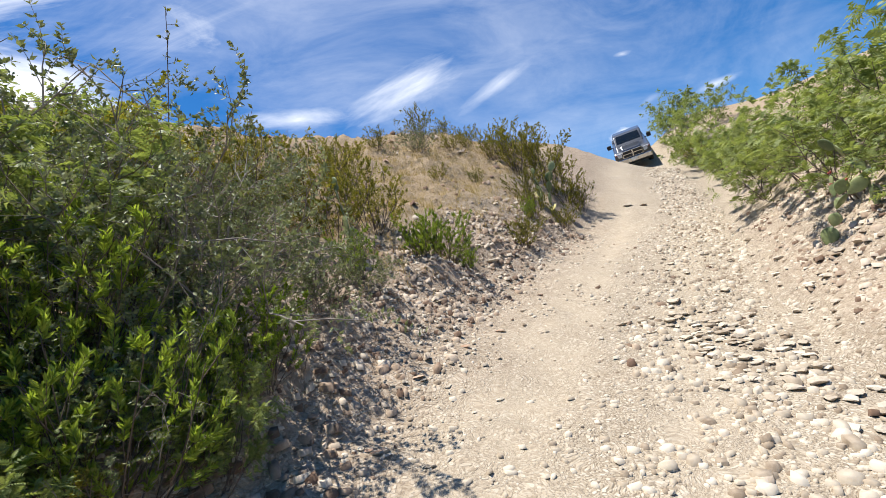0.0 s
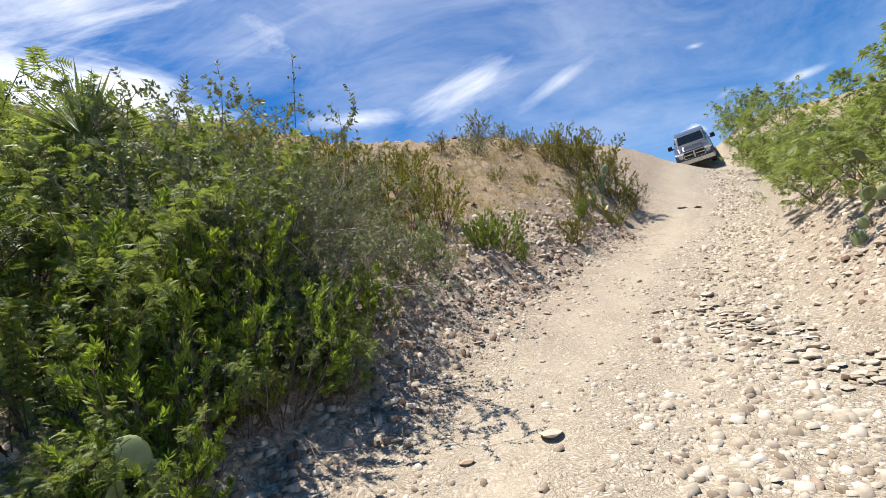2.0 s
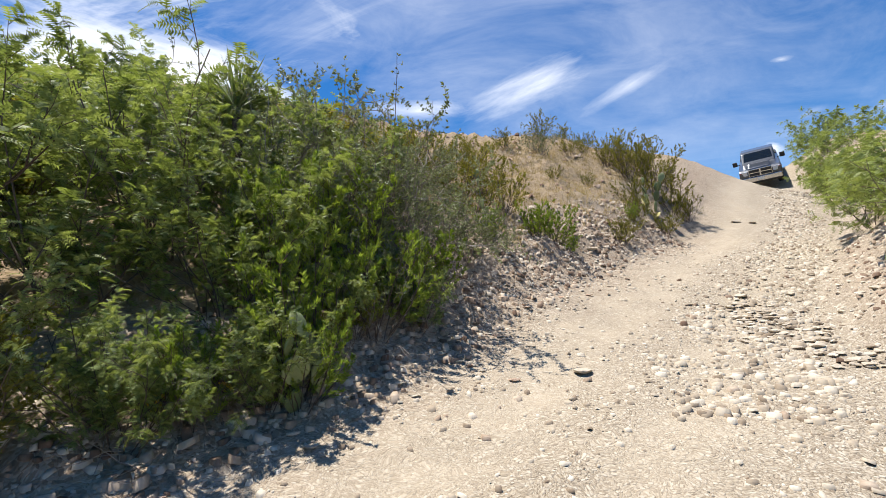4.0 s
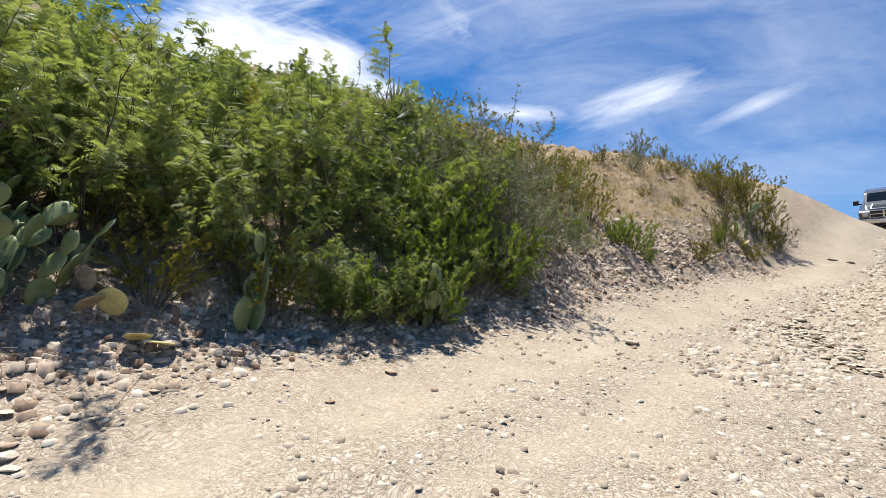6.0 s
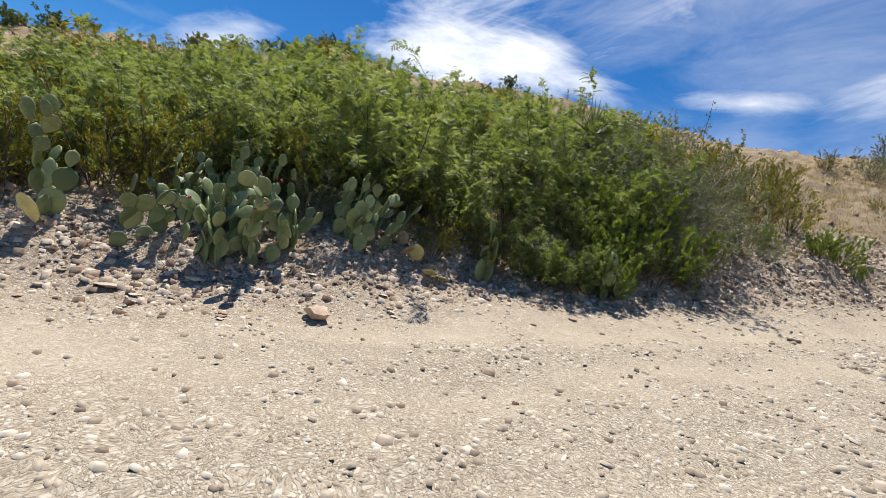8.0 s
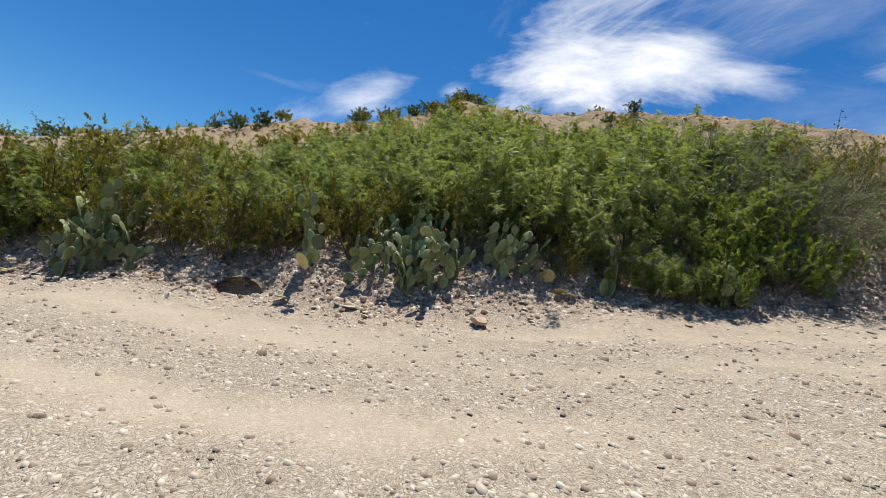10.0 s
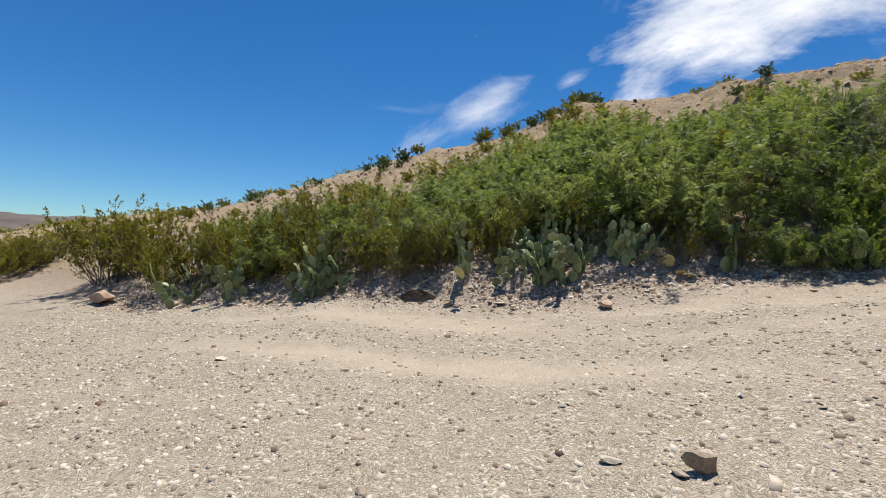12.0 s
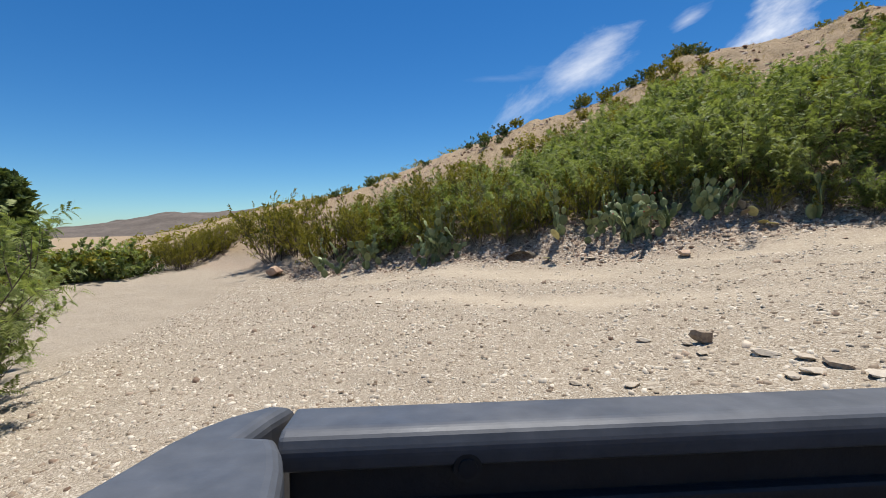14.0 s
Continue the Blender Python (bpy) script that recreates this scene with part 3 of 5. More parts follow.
class Kind:
    """A plant kind with a few built variants; put() sets a copy into the ground."""

    def __init__(self, name, label, category, builds, leaf_name="foliage"):
        self.name, self.label, self.category, self.i = name, label, category, 0
        self.stock = builds

    def put(self, x, y, size, turn=0.0, lean=(0, 0), sink=0.03, label="", group="", variant=None, tall=1.0):
        pieces = self.stock[self.i % len(self.stock) if variant is None else variant]
        self.i += 1
        ob = new(self.name)
        ob.empty_display_size = 0.1
        ob.matrix_basis = Matrix.Translation((x, y, height(x, y) - sink)) @ pose(0, 0, 0, lean[0], lean[1], turn) @ Matrix.Diagonal((size, size, size * tall, 1))
        tagged(ob, label or self.label, self.category, group)
        for nm, data, *m in pieces:
            part(nm, data, ob, m=m[0] if m else None)
        return ob


def build_mesquite(seed):
    rng = np.random.default_rng(seed)
    lines, fine = skeleton(rng, 10, 0.95, 1.25, [(6, 0.46, 0.9), (4, 0.52, 0.75)], 0.18, 0.12)
    v, t = tubes(lines)
    stems = quick_mesh("mesquite_wood", v, t, BARK)
    v, t = fronds(rng, fine, 11, 0.088, 6, 0.027, 0.011)
    return [("woody_frame", stems), ("foliage", quick_mesh("mesquite_foliage", v, t, MESQUITE))]


def build_mesquite_back(seed):
    """A sparser build for bushes that stand behind the front row."""
    rng = np.random.default_rng(seed)
    lines, fine = skeleton(rng, 10, 0.95, 1.25, [(4, 0.48, 0.9), (3, 0.55, 0.75)], 0.18, 0.10)
    v, t = tubes([q for q in lines if q[1] > 0.003])
    stems = quick_mesh("mesquite_wood", v, t, BARK)
    v, t = fronds(rng, fine, 11, 0.105, 4, 0.039, 0.018)
    return [("woody_frame", stems), ("foliage", quick_mesh("mesquite_foliage", v, t, MESQUITE))]


def build_creosote(seed, mat=None, dense=10, leaf=0.033):
    rng = np.random.default_rng(seed)
    lines, fine = skeleton(rng, 15, 0.75, 1.0, [(5, 0.42, 0.55), (3, 0.5, 0.6)], 0.12, 0.08)
    v, t = tubes([q for q in lines if q[1] > 0.002])
    stems = quick_mesh("creosote_wood", v, t, BARK)
    v, t = leaves(rng, fine, dense, leaf, leaf * 0.46, 2, 0.1, 0.9)
    return [("woody_frame", stems), ("foliage", quick_mesh("creosote_foliage", v, t, mat or CREOSOTE))]


def build_grey(seed):
    rng = np.random.default_rng(seed)
    lines, fine = skeleton(rng, 14, 0.95, 1.05, [(6, 0.5, 1.0), (4, 0.5, 1.0)], 0.25, 0.03)
    v, t = tubes(lines)
    stems = quick_mesh("thornscrub_wood", v, t, GREYTWIG)
    v, t = leaves(rng, fine, 8, 0.024, 0.013, 3, 0.1, 0.3)
    return [("woody_frame", stems), ("foliage", quick_mesh("thornscrub_foliage", v, t, GREYLEAF))]


def build_bright(seed):
    rng = np.random.default_rng(seed)
    lines, fine = skeleton(rng, 20, 0.7, 0.95, [(5, 0.4, 0.5), (2, 0.5, 0.5)], 0.1, 0.12)
    v, t = tubes(lines)
    stems = quick_mesh("broom_wood", v, t, BARK)
    v, t = leaves(rng, fine, 12, 0.042, 0.012, 3, 0.05, 1.0)
    return [("woody_frame", stems), ("foliage", quick_mesh("broom_foliage", v, t, BRIGHT))]


def build_dead(seed):
    rng = np.random.default_rng(seed)
    lines, fine = skeleton(rng, 7, 0.9, 1.0, [(5, 0.5, 1.0), (3, 0.5, 1.0)], 0.28, 0.02)
    v, t = tubes(lines)
    return [("woody_frame", quick_mesh("dead_branches", v, t, GREYTWIG))]


def build_far(seed, mat):
    rng = np.random.default_rng(seed)
    lines, fine = skeleton(rng, 9, 1.0, 0.8, [(4, 0.55, 1.0)], 0.18, 0.04)
    v, t = tubes(lines)
    stems = quick_mesh("scrub_wood", v, t, BARK)
    v, t = leaves(rng, fine, 11, 0.10, 0.055, 2)
    return [("woody_frame", stems), ("foliage", quick_mesh("scrub_foliage", v, t, mat))]


def build_thicket(seed, mat):
    """A bush for the thicket high on the slope."""
    rng = np.random.default_rng(seed)
    lines, fine = skeleton(rng, 9, 0.85, 1.1, [(5, 0.5, 0.9)], 0.2, 0.08)
    v, t = tubes([q for q in lines if q[1] > 0.003])
    stems = quick_mesh("thicket_wood", v, t, BARK)
    v, t = fronds(rng, fine, 13, 0.16, 3, 0.057, 0.035)
    return [("woody_frame", stems), ("foliage", quick_mesh("thicket_foliage", v, t, mat))]


def build_yucca(seed, trunk=0.4):
    rng = random.Random(seed)
    v, t = tubes([(np.array([[0, 0, -0.1], [0.01, 0, trunk * 0.4], [0, 0, trunk]]), 0.06, 0.05)], 7)
    blade = mesh_of("yucca_leaf", [(-0.014, 0, 0), (0, 0.006, 0), (0.014, 0, 0), (-0.021, 0.004, 0.3), (0, 0.012, 0.3), (0.021, 0.004, 0.3), (0, -0.02, 0.68)],
                    [(0, 1, 4, 3), (1, 2, 5, 4), (3, 4, 6), (4, 5, 6)], YUCCA)
    out = [("trunk", quick_mesh("yucca_trunk", v, t, BARK))]
    for i in range(64):
        out.append(("leaf", blade, pose(0, 0, trunk - 0.04, 0, 0, rng.uniform(0, 360)) @ pose(0, 0, 0, rng.uniform(3, 84), 0, 0) @ Matrix.Scale(rng.uniform(0.8, 1.1), 4)))
    return out


def build_flowers(seed):
    rng = np.random.default_rng(seed)
    lines, fine = skeleton(rng, 9, 0.8, 0.9, [(4, 0.4, 0.7)], 0.15, 0.1)
    v, t = tubes(lines)
    stems = quick_mesh("marigold_stems", v, t, BARK)
    v, t = leaves(rng, fine, 8, 0.09, 0.03, 2)
    w, u = leaves(rng, [q[-2:] for q in fine], 2, 0.10, 0.07, 4, 0.8)
    return [("stems", stems), ("foliage", quick_mesh("marigold_foliage", v, t, BRIGHT)), ("petals", quick_mesh("marigold_petals", w, u, PETAL))]


mesquite = Kind("mesquite_bush", "feathery light green mesquite bush on the stony bank", "bush", [build_mesquite(i) for i in (1, 2, 3, 4)])
mesquite_back = Kind("mesquite_bush", "feathery green mesquite bush higher on the stony slope", "bush", [build_mesquite_back(i) for i in (5, 6, 7)])
creosote = Kind("creosote_bush", "olive yellow creosote bush with upright thin stems", "bush", [build_creosote(i) for i in (11, 12, 13)])
creosote_far = Kind("creosote_bush", "olive creosote bush along the edge of the dirt road", "bush", [build_creosote(i, dense=7, leaf=0.042) for i in (14, 15, 16)])
thicket = Kind("thicket_bush", "green mesquite bush in the thicket on the slope", "bush", [build_thicket(i, MESQUITE) for i in (91, 92, 93)])
thicket_olive = Kind("thicket_bush", "olive creosote bush in the thicket on the slope", "bush", [build_thicket(i, CREOSOTE) for i in (94, 95)])
thorn = Kind("thornscrub_bush", "grey-green twiggy thornscrub bush with tiny leaves", "bush", [build_grey(i) for i in (21, 22, 23)])
broom = Kind("green_shrub", "low bright green upright desert shrub", "shrub", [build_bright(i) for i in (31, 32)])
dead = Kind("dead_shrub", "leafless grey dead shrub with spreading twigs", "shrub", [build_dead(i) for i in (41, 42)])
far_scrub = Kind("hillside_shrub", "small olive shrub on the dry hillside", "shrub", [build_far(i, CREOSOTE) for i in (51, 52)] + [build_far(53, DARKLEAF)])
far_green = Kind("hedge_bush", "dense dark green bush beside the dirt road", "bush", [build_far(61, DARKLEAF), build_far(62, MESQUITE), build_far(63, CREOSOTE)])
yucca = Kind("yucca", "yucca with a spiky rosette of stiff leaves", "yucca", [build_yucca(72, 1.5)])
marigold = Kind("marigold_plant", "low green plant with small yellow flowers", "plant", [build_flowers(86)])

rng = random.Random(7)
ROW = "bushes along the bank"
# big feathery mass on the bank
for y, d, size in ((3.4, 2.1, 1.75), (2.3, 1.3, 1.5), (1.5, 0.75, 1.2), (1.6, 2.4, 2.0), (0.6, 1.7, 1.75), (-0.1, 1.0, 1.25), (-0.4, 2.5, 2.0), (-1.2, 1.9, 1.8),
                   (-2.0, 2.4, 1.9), (-2.6, 2.1, 1.5), (-3.4, 2.4, 1.7), (-4.2, 2.4, 1.5), (0.7, 0.25, 0.85), (2.3, 0.35, 0.8), (-5.2, 2.5, 1.4),
                   (1.9, 0.0, 0.7), (1.2, -0.05, 0.75), (0.3, 0.05, 0.8), (3.0, 0.05, 0.7)):
    mesquite.put(*bank(y, d), size, rng.uniform(0, 360), group=ROW)
for y, d, size in ((-0.4, 4.0, 2.0), (-2.0, 4.0, 2.0), (-3.4, 3.9, 1.8), (-1.5, 5.4, 1.8), (0.8, 3.9, 1.9), (0.2, 5.6, 1.7), (-4.6, 3.8, 1.6), (-5.6, 3.8, 1.5), (-3.0, 5.6, 1.6), (2.3, 3.8, 1.7), (2.0, 5.4, 1.5), (-6.4, 3.2, 1.4), (-7.3, 3.4, 1.2),
                   (-8.6, 3.0, 1.2), (-5.0, 5.4, 1.4), (-6.6, 4.8, 1.2), (-9.0, 4.2, 1.1), (-10.4, 2.8, 1.2), (-12.2, 2.8, 1.2), (-2.2, 7.0, 1.5), (-0.6, 7.2, 1.4), (-4.0, 7.0, 1.3), (1.2, 7.0, 1.2), (-6.0, 6.0, 1.3), (-7.6, 5.0, 1.2), (-8.6, 5.6, 1.1), (-5.2, 7.4, 1.2), (-9.8, 4.6, 1.0), (-7.0, 6.6, 1.1), (-11.4, 4.0, 1.5), (-9.6, 1.6, 1.6), (-11.3, 1.4, 1.6), (-8.2, 1.6, 1.5), (-7.4, 1.9, 1.5), (-13.4, 2.2, 1.7), (-14.8, 2.6, 1.6), (-12.4, 0.9, 1.3), (-16.0, 2.2, 1.4)):
    mesquite_back.put(*bank(y, d), size, rng.uniform(0, 360), group=ROW)
# over the cut on the far side of the road
for x, y, size in ((6.0, 4.9, 1.3), (6.1, 6.5, 1.5), (7.0, 8.3, 1.6), (7.3, 9.9, 1.4), (8.3, 10.9, 1.6), (9.4, 12.9, 1.6), (7.8, 6.3, 2.0), (7.2, 4.0, 1.7), (10.6, 15.6, 1.3), (9.0, 8.6, 2.0), (8.5, 4.6, 2.1), (14.6, 25.2, 1.4), (15.6, 27.4, 1.5), (16.6, 29.4, 1.6), (17.8, 31.6, 1.6), (13.4, 22.6, 1.4), (12.2, 19.6, 1.5), (11.4, 17.4, 1.5), (17.2, 27.6, 1.6), (15.4, 23.6, 1.7)):
    mesquite_back.put(x, y, size, rng.uniform(0, 360), group="bushes over the road cut", label="feathery yellow-green mesquite bush over the road cut")
for x, y, size in ((0.8, -17.9, 2.5), (2.2, -17.0, 2.5), (-1.0, -20.0, 2.4), (3.4, -16.2, 2.0)):
    mesquite.put(x, y, size, rng.uniform(0, 360), tall=1.25, group="bushes below the flat", label="feathery green mesquite bush at the edge of the gravel")
# twiggy grey-green ones
for y, d, size in ((4.5, 0.9, 1.7), (3.6, 0.8, 1.5), (5.2, 0.6, 1.0), (4.0, 2.2, 2.25), (2.9, 0.5, 1.0), (2.2, 2.4, 2.3), (5.6, 2.6, 1.7), (-3.0, 1.3, 0.9), (-7.6, 0.9, 0.8), (6.0, 0.4, 0.5), (3.0, 1.5, 1.7), (5.0, 1.9, 1.4), (-9.0, 2.2, 1.9), (-13.0, 3.4, 2.4), (-10.4, 0.9, 1.3)):
    thorn.put(*bank(y, d), size, rng.uniform(0, 360), group=ROW)
# olive creosotes
for y, d, size in ((6.4, 1.7, 1.35), (7.2, 1.5, 1.3), (7.0, 2.9, 1.5), (5.6, 2.6, 1.5), (8.0, 2.9, 1.2), (-5.6, 1.3, 1.6), (-6.2, 1.9, 1.7), (-6.8, 1.2, 1.5), (-7.9, 0.7, 1.7),
                   (-3.0, 1.7, 1.3), (-4.6, 2.0, 1.6), (1.9, 0.2, 0.6), (2.6, 0.2, 0.6), (6.2, 3.6, 1.4), (9.0, 3.8, 1.0), (4.6, 3.6, 1.5), (5.4, 4.6, 1.4), (4.0, 4.8, 1.4), (7.4, 4.6, 1.3), (3.0, 5.4, 1.4), (-3.9, 2.6, 1.7)):
    creosote.put(*bank(y, d), size, rng.uniform(0, 360), group=ROW)
for x, y, size in ((-4.1, -1.0, 1.0), (-3.55, -0.1, 1.0)):
    creosote.put(x, y, size, rng.uniform(0, 360), group=ROW)
for y, d, size in ((-9.2, 2.4, 2.3), (-10.6, 1.3, 2.1), (-12.4, 1.6, 2.4), (-14.3, 1.1, 2.4), (-15.4, 1.3, 2.6), (-13.2, 1.0, 2.1), (-11.6, 2.4, 2.4), (-18.4, 1.3, 2.9), (-19.5, 0.9, 3.2), (-20.3, 0.8, 2.7), (-19.9, 1.9, 2.8)):
    creosote_far.put(*bank(y, d), size, rng.uniform(0, 360), group=ROW)
for x, y, size in ((3.3, 16.4, 1.4), (4.1, 16.9, 1.4), (2.6, 15.8, 1.2), (4.7, 15.9, 1.2), (3.75, 12.9, 0.9), (2.9, 12.5, 0.8), (2.0, 10.0, 0.75), (2.3, 10.6, 0.6), (0.2, 17.4, 1.1), (1.2, 18.8, 0.9), (2.2, 19.6, 0.8), (3.2, 15.0, 1.6), (3.9, 14.9, 1.7), (4.4, 14.5, 1.3), (4.75, 14.3, 0.9), (3.0, 13.6, 1.0), (1.2, 15.6, 0.8), (1.8, 16.2, 0.7), (-1.2, 14.6, 0.8), (0.5, 12.4, 0.5), (1.6, 13.4, 0.5), (12.0, 19.4, 1.3), (12.9, 21.5, 1.3)):
    creosote.put(x, y, size, rng.uniform(0, 360), label="olive creosote bush on the dry slope above the road")
# bright green upright ones
for x, y, size in ((0.25, 8.0, 0.95), (-0.1, 7.5, 0.8), (0.6, 8.3, 0.5), (-0.9, 6.0, 0.7), (-1.95, 2.8, 1.3), (-2.4, 1.9, 1.35), (-2.15, 1.5, 0.9), (-2.9, 2.5, 1.5), (-2.5, 3.3, 1.5), (-1.75, 3.5, 1.0), (-2.75, 0.9, 0.8), (2.6, 11.9, 0.6), (-1.5, 4.1, 0.9)):
    broom.put(x, y, size, rng.uniform(0, 360))
for x, y, size in ((-2.84, 9.3, 1.3), (-2.3, 4.4, 2.5), (-8.0, -9.4, 0.8), (-9.5, -7.5, 1.9), (-4.3, -1.2, 0.6), (-2.6, 1.0, 0.8), (-1.6, 5.6, 0.6), (-3.3, -0.2, 0.6), (-0.2, 5.6, 0.45), (0.2, 6.6, 0.4), (-1.1, 4.7, 0.6), (-4.0, -1.9, 0.45), (-3.75, -1.3, 0.4), (-5.9, -6.0, 0.5), (0.9, 8.5, 0.4), (-2.2, 3.4, 0.6), (-2.1, 2.6, 0.9), (-1.7, 3.6, 0.8), (-2.7, 1.5, 0.8), (-4.4, -1.7, 0.7), (-1.3, 4.4, 0.7), (-5.0, -4.6, 0.5), (-1.9, 3.1, 0.9)):
    dead.put(x, y, size, rng.uniform(0, 360))
yucca.put(-4.3, 3.5, 1.3, 40)
thorn.put(-4.3, 5.6, 2.0, 120, group=ROW, tall=1.1)
thorn.put(0.1, 15.0, 1.2, 60, label="grey-green twiggy bush on the crest of the dry slope")
# thicket that climbs the slope
trng = random.Random(17)
for i in range(420):
    y, d = trng.uniform(-17.5, 6.5), trng.uniform(4.2, 12.5)
    top = np.interp(y, [-19, -17, -15.4, -13, -10.7, -7.7, 0, 1.4, 3.4, 4.2, 6.5], [3.5, 5.0, 7.4, 9.0, 9.6, 10.6, 10.4, 10.6, 8.4, 7.0, 4.6])
    if d > top or trng.random() > (0.50 if y > -9 else 0.40):
        continue
    (thicket_olive if trng.random() < (0.2 if y > -9 else 0.4) else thicket).put(*bank(y, d), trng.uniform(0.9, 1.5), trng.uniform(0, 360), group="thicket on the slope")
marigold.put(-2.85, 1.1, 0.42, 30)
marigold.put(-3.05, 0.85, 0.3, 130)
# scattered shrubs over the hillside and along its crest
for i in range(80):
    y, d = rng.uniform(-17, 14), rng.uniform(5.5, 21.5)
    if y > 6 and d > 9 or y > 11 or d < 9 and y > -16:
        continue
    far_scrub.put(*bank(y, d), rng.uniform(0.5, 1.05), rng.uniform(0, 360))
for y, d, size in ((-8.9, 1.0, 1.7), (-9.9, 0.7, 1.4), (-13.9, 1.8, 1.9), (-14.9, 2.2, 2.0), (-12.9, 0.5, 1.3), (-11.0, 0.6, 1.1), (-16.2, 0.7, 1.9), (-17.0, 1.0, 2.0), (-15.8, 2.4, 1.8), (-10.2, 5.6, 1.0), (-8.4, 7.2, 1.0), (-12.6, 4.4, 1.0)):
    creosote_far.put(*bank(y, d), size, rng.uniform(0, 360), group=ROW)
for i in range(22):
    far_scrub.put(*bank(rng.uniform(-16, 3), rng.uniform(18.5, 21.5)), rng.uniform(0.7, 1.2), rng.uniform(0, 360))
for i in range(12):
    far_green.put(*bank(rng.uniform(-13, -7), rng.uniform(1.4, 4.2)), rng.uniform(0.7, 1.1), rng.uniform(0, 360))
for i in range(42):
    far_scrub.put(*bank(rng.uniform(-34, -14), rng.uniform(0.8, 22)), rng.uniform(0.6, 1.3), rng.uniform(0, 360))
for i in range(38):
    t = i / 37
    far_green.put(-11.0 - 6.0 * t + rng.uniform(-0.8, 0.8), -32.0 + 6.2 * t + rng.uniform(-1.5, 0.8) - 2.0, rng.uniform(2.1, 2.7), rng.uniform(0, 360), group="bushes below the road")
for i in range(18):
    t = i / 17
    creosote_far.put(-18.0 - 6.0 * t + rng.uniform(-0.8, 0.8), -27.5 + 1.0 * t + rng.uniform(-1.5, 1.5), rng.uniform(1.3, 2.0), rng.uniform(0, 360), group="bushes below the road")


# ---- prickly pears ----
def build_pad(long, wide, thick):
    verts, faces, n, rows = [], [], 14, 9
    for j in range(rows):
        t = j / (rows - 1)
        half = math.sin(math.pi * min(max(t, 0.0), 1.0)) ** 0.62 * (0.72 + 0.42 * t) if 0 < t < 1 else 0.03
        for i in range(n):
            a = 2 * math.pi * i / n
            c, s = math.cos(a), math.sin(a)
            verts.append((wide / 2 * half * c, thick / 2 * (0.25 + 0.75 * half) * math.copysign(abs(s) ** 0.8, s) * (1 if half > 0.1 else 0.6), long * t))
    for j in range(rows - 1):
        for i in range(n):
            a, b = j * n + i, j * n + (i + 1) % n
            faces.append((a, b, b + n, a + n))
    faces.append(tuple(range((rows - 1) * n, rows * n)))
    return verts, faces


PADS = [mesh_of("pad", *build_pad(l, w, t), PAD, True) for l, w, t in ((0.27, 0.215, 0.035), (0.24, 0.205, 0.032), (0.29, 0.20, 0.035), (0.20, 0.17, 0.028))]
DEAD_PADS = [mesh_of("yellow_pad", *build_pad(0.24, 0.2, 0.02), DEADPAD, True)]
DRY_PADS = [mesh_of("dry_pad", *build_pad(0.22, 0.17, 0.014), DRYPAD, True)]


def fruit_mesh():
    bm = bmesh.new()
    bmesh.ops.create_icosphere(bm, subdivisions=1, radius=0.02)
    bmesh.ops.scale(bm, vec=(0.9, 0.9, 1.6), verts=bm.verts)
    bmesh.ops.translate(bm, vec=(0, 0, 0.02), verts=bm.verts)
    return bm_mesh("fruit", bm, FRUIT, True)


FRUITS = fruit_mesh()


def prickly_pear(x, y, size, pads, seed, spread=0.45, fruits=0, label="", face=66):
    """Pads grow out of one another's rims, from a few that stand in the ground."""
    rng = random.Random(seed)
    z = height(x, y)
    root = tagged(new("prickly_pear"), label or "prickly pear cactus with round blue-green pads on the bank", "cactus")
    root.location = (x, y, z)
    root.empty_display_size = 0.1
    tips, made = [], 0
    for i in range(max(2, pads // 8)):
        a, r = rng.random() * 6.283, spread * math.sqrt(rng.random())
        px, py = r * math.cos(a), r * math.sin(a)
        m = pose(px, py, height(x + px, y + py) - z - 0.03, rng.uniform(-16, 16), rng.uniform(-22, 22), face + rng.gauss(0, 45))
        tips.append((m, size * rng.uniform(0.95, 1.2), 0))
    ends = []
    while tips and made < pads:
        m, s, depth = tips.pop(0 if made < pads // 4 else rng.randrange(len(tips)))
        part("pad", rng.choice(PADS), root, m=m @ Matrix.Scale(s, 4))
        made += 1
        top = 0.25 * s
        if depth < 7:
            for _ in range(rng.choice((1, 2, 2, 3)) if depth < 2 else rng.choice((1, 1, 1, 2))):
                ang = rng.uniform(-62, 62)
                rim = m @ pose(0.085 * s * math.sin(radians(ang)) * 1.1, 0, top * (0.62 + 0.33 * math.cos(radians(ang))))
                tips.append((rim @ pose(0, 0, 0, rng.uniform(-20, 20), ang * 0.45, rng.gauss(0, 38)), s * rng.uniform(0.8, 1.0), depth + 1))
        else:
            ends.append((m, s))
        if depth >= 3:
            ends.append((m, s))
    for m, s in ends[:fruits]:
        for _ in range(rng.choice((1, 2, 3))):
            ang = rng.uniform(-50, 50)
            part("fruit", FRUITS, root, "dark red cactus fruit", m @ pose(0.085 * s * math.sin(radians(ang)), 0, 0.25 * s * (0.66 + 0.32 * math.cos(radians(ang))), 0, ang * 0.8, 0) @ Matrix.Scale(s, 4))
    return root


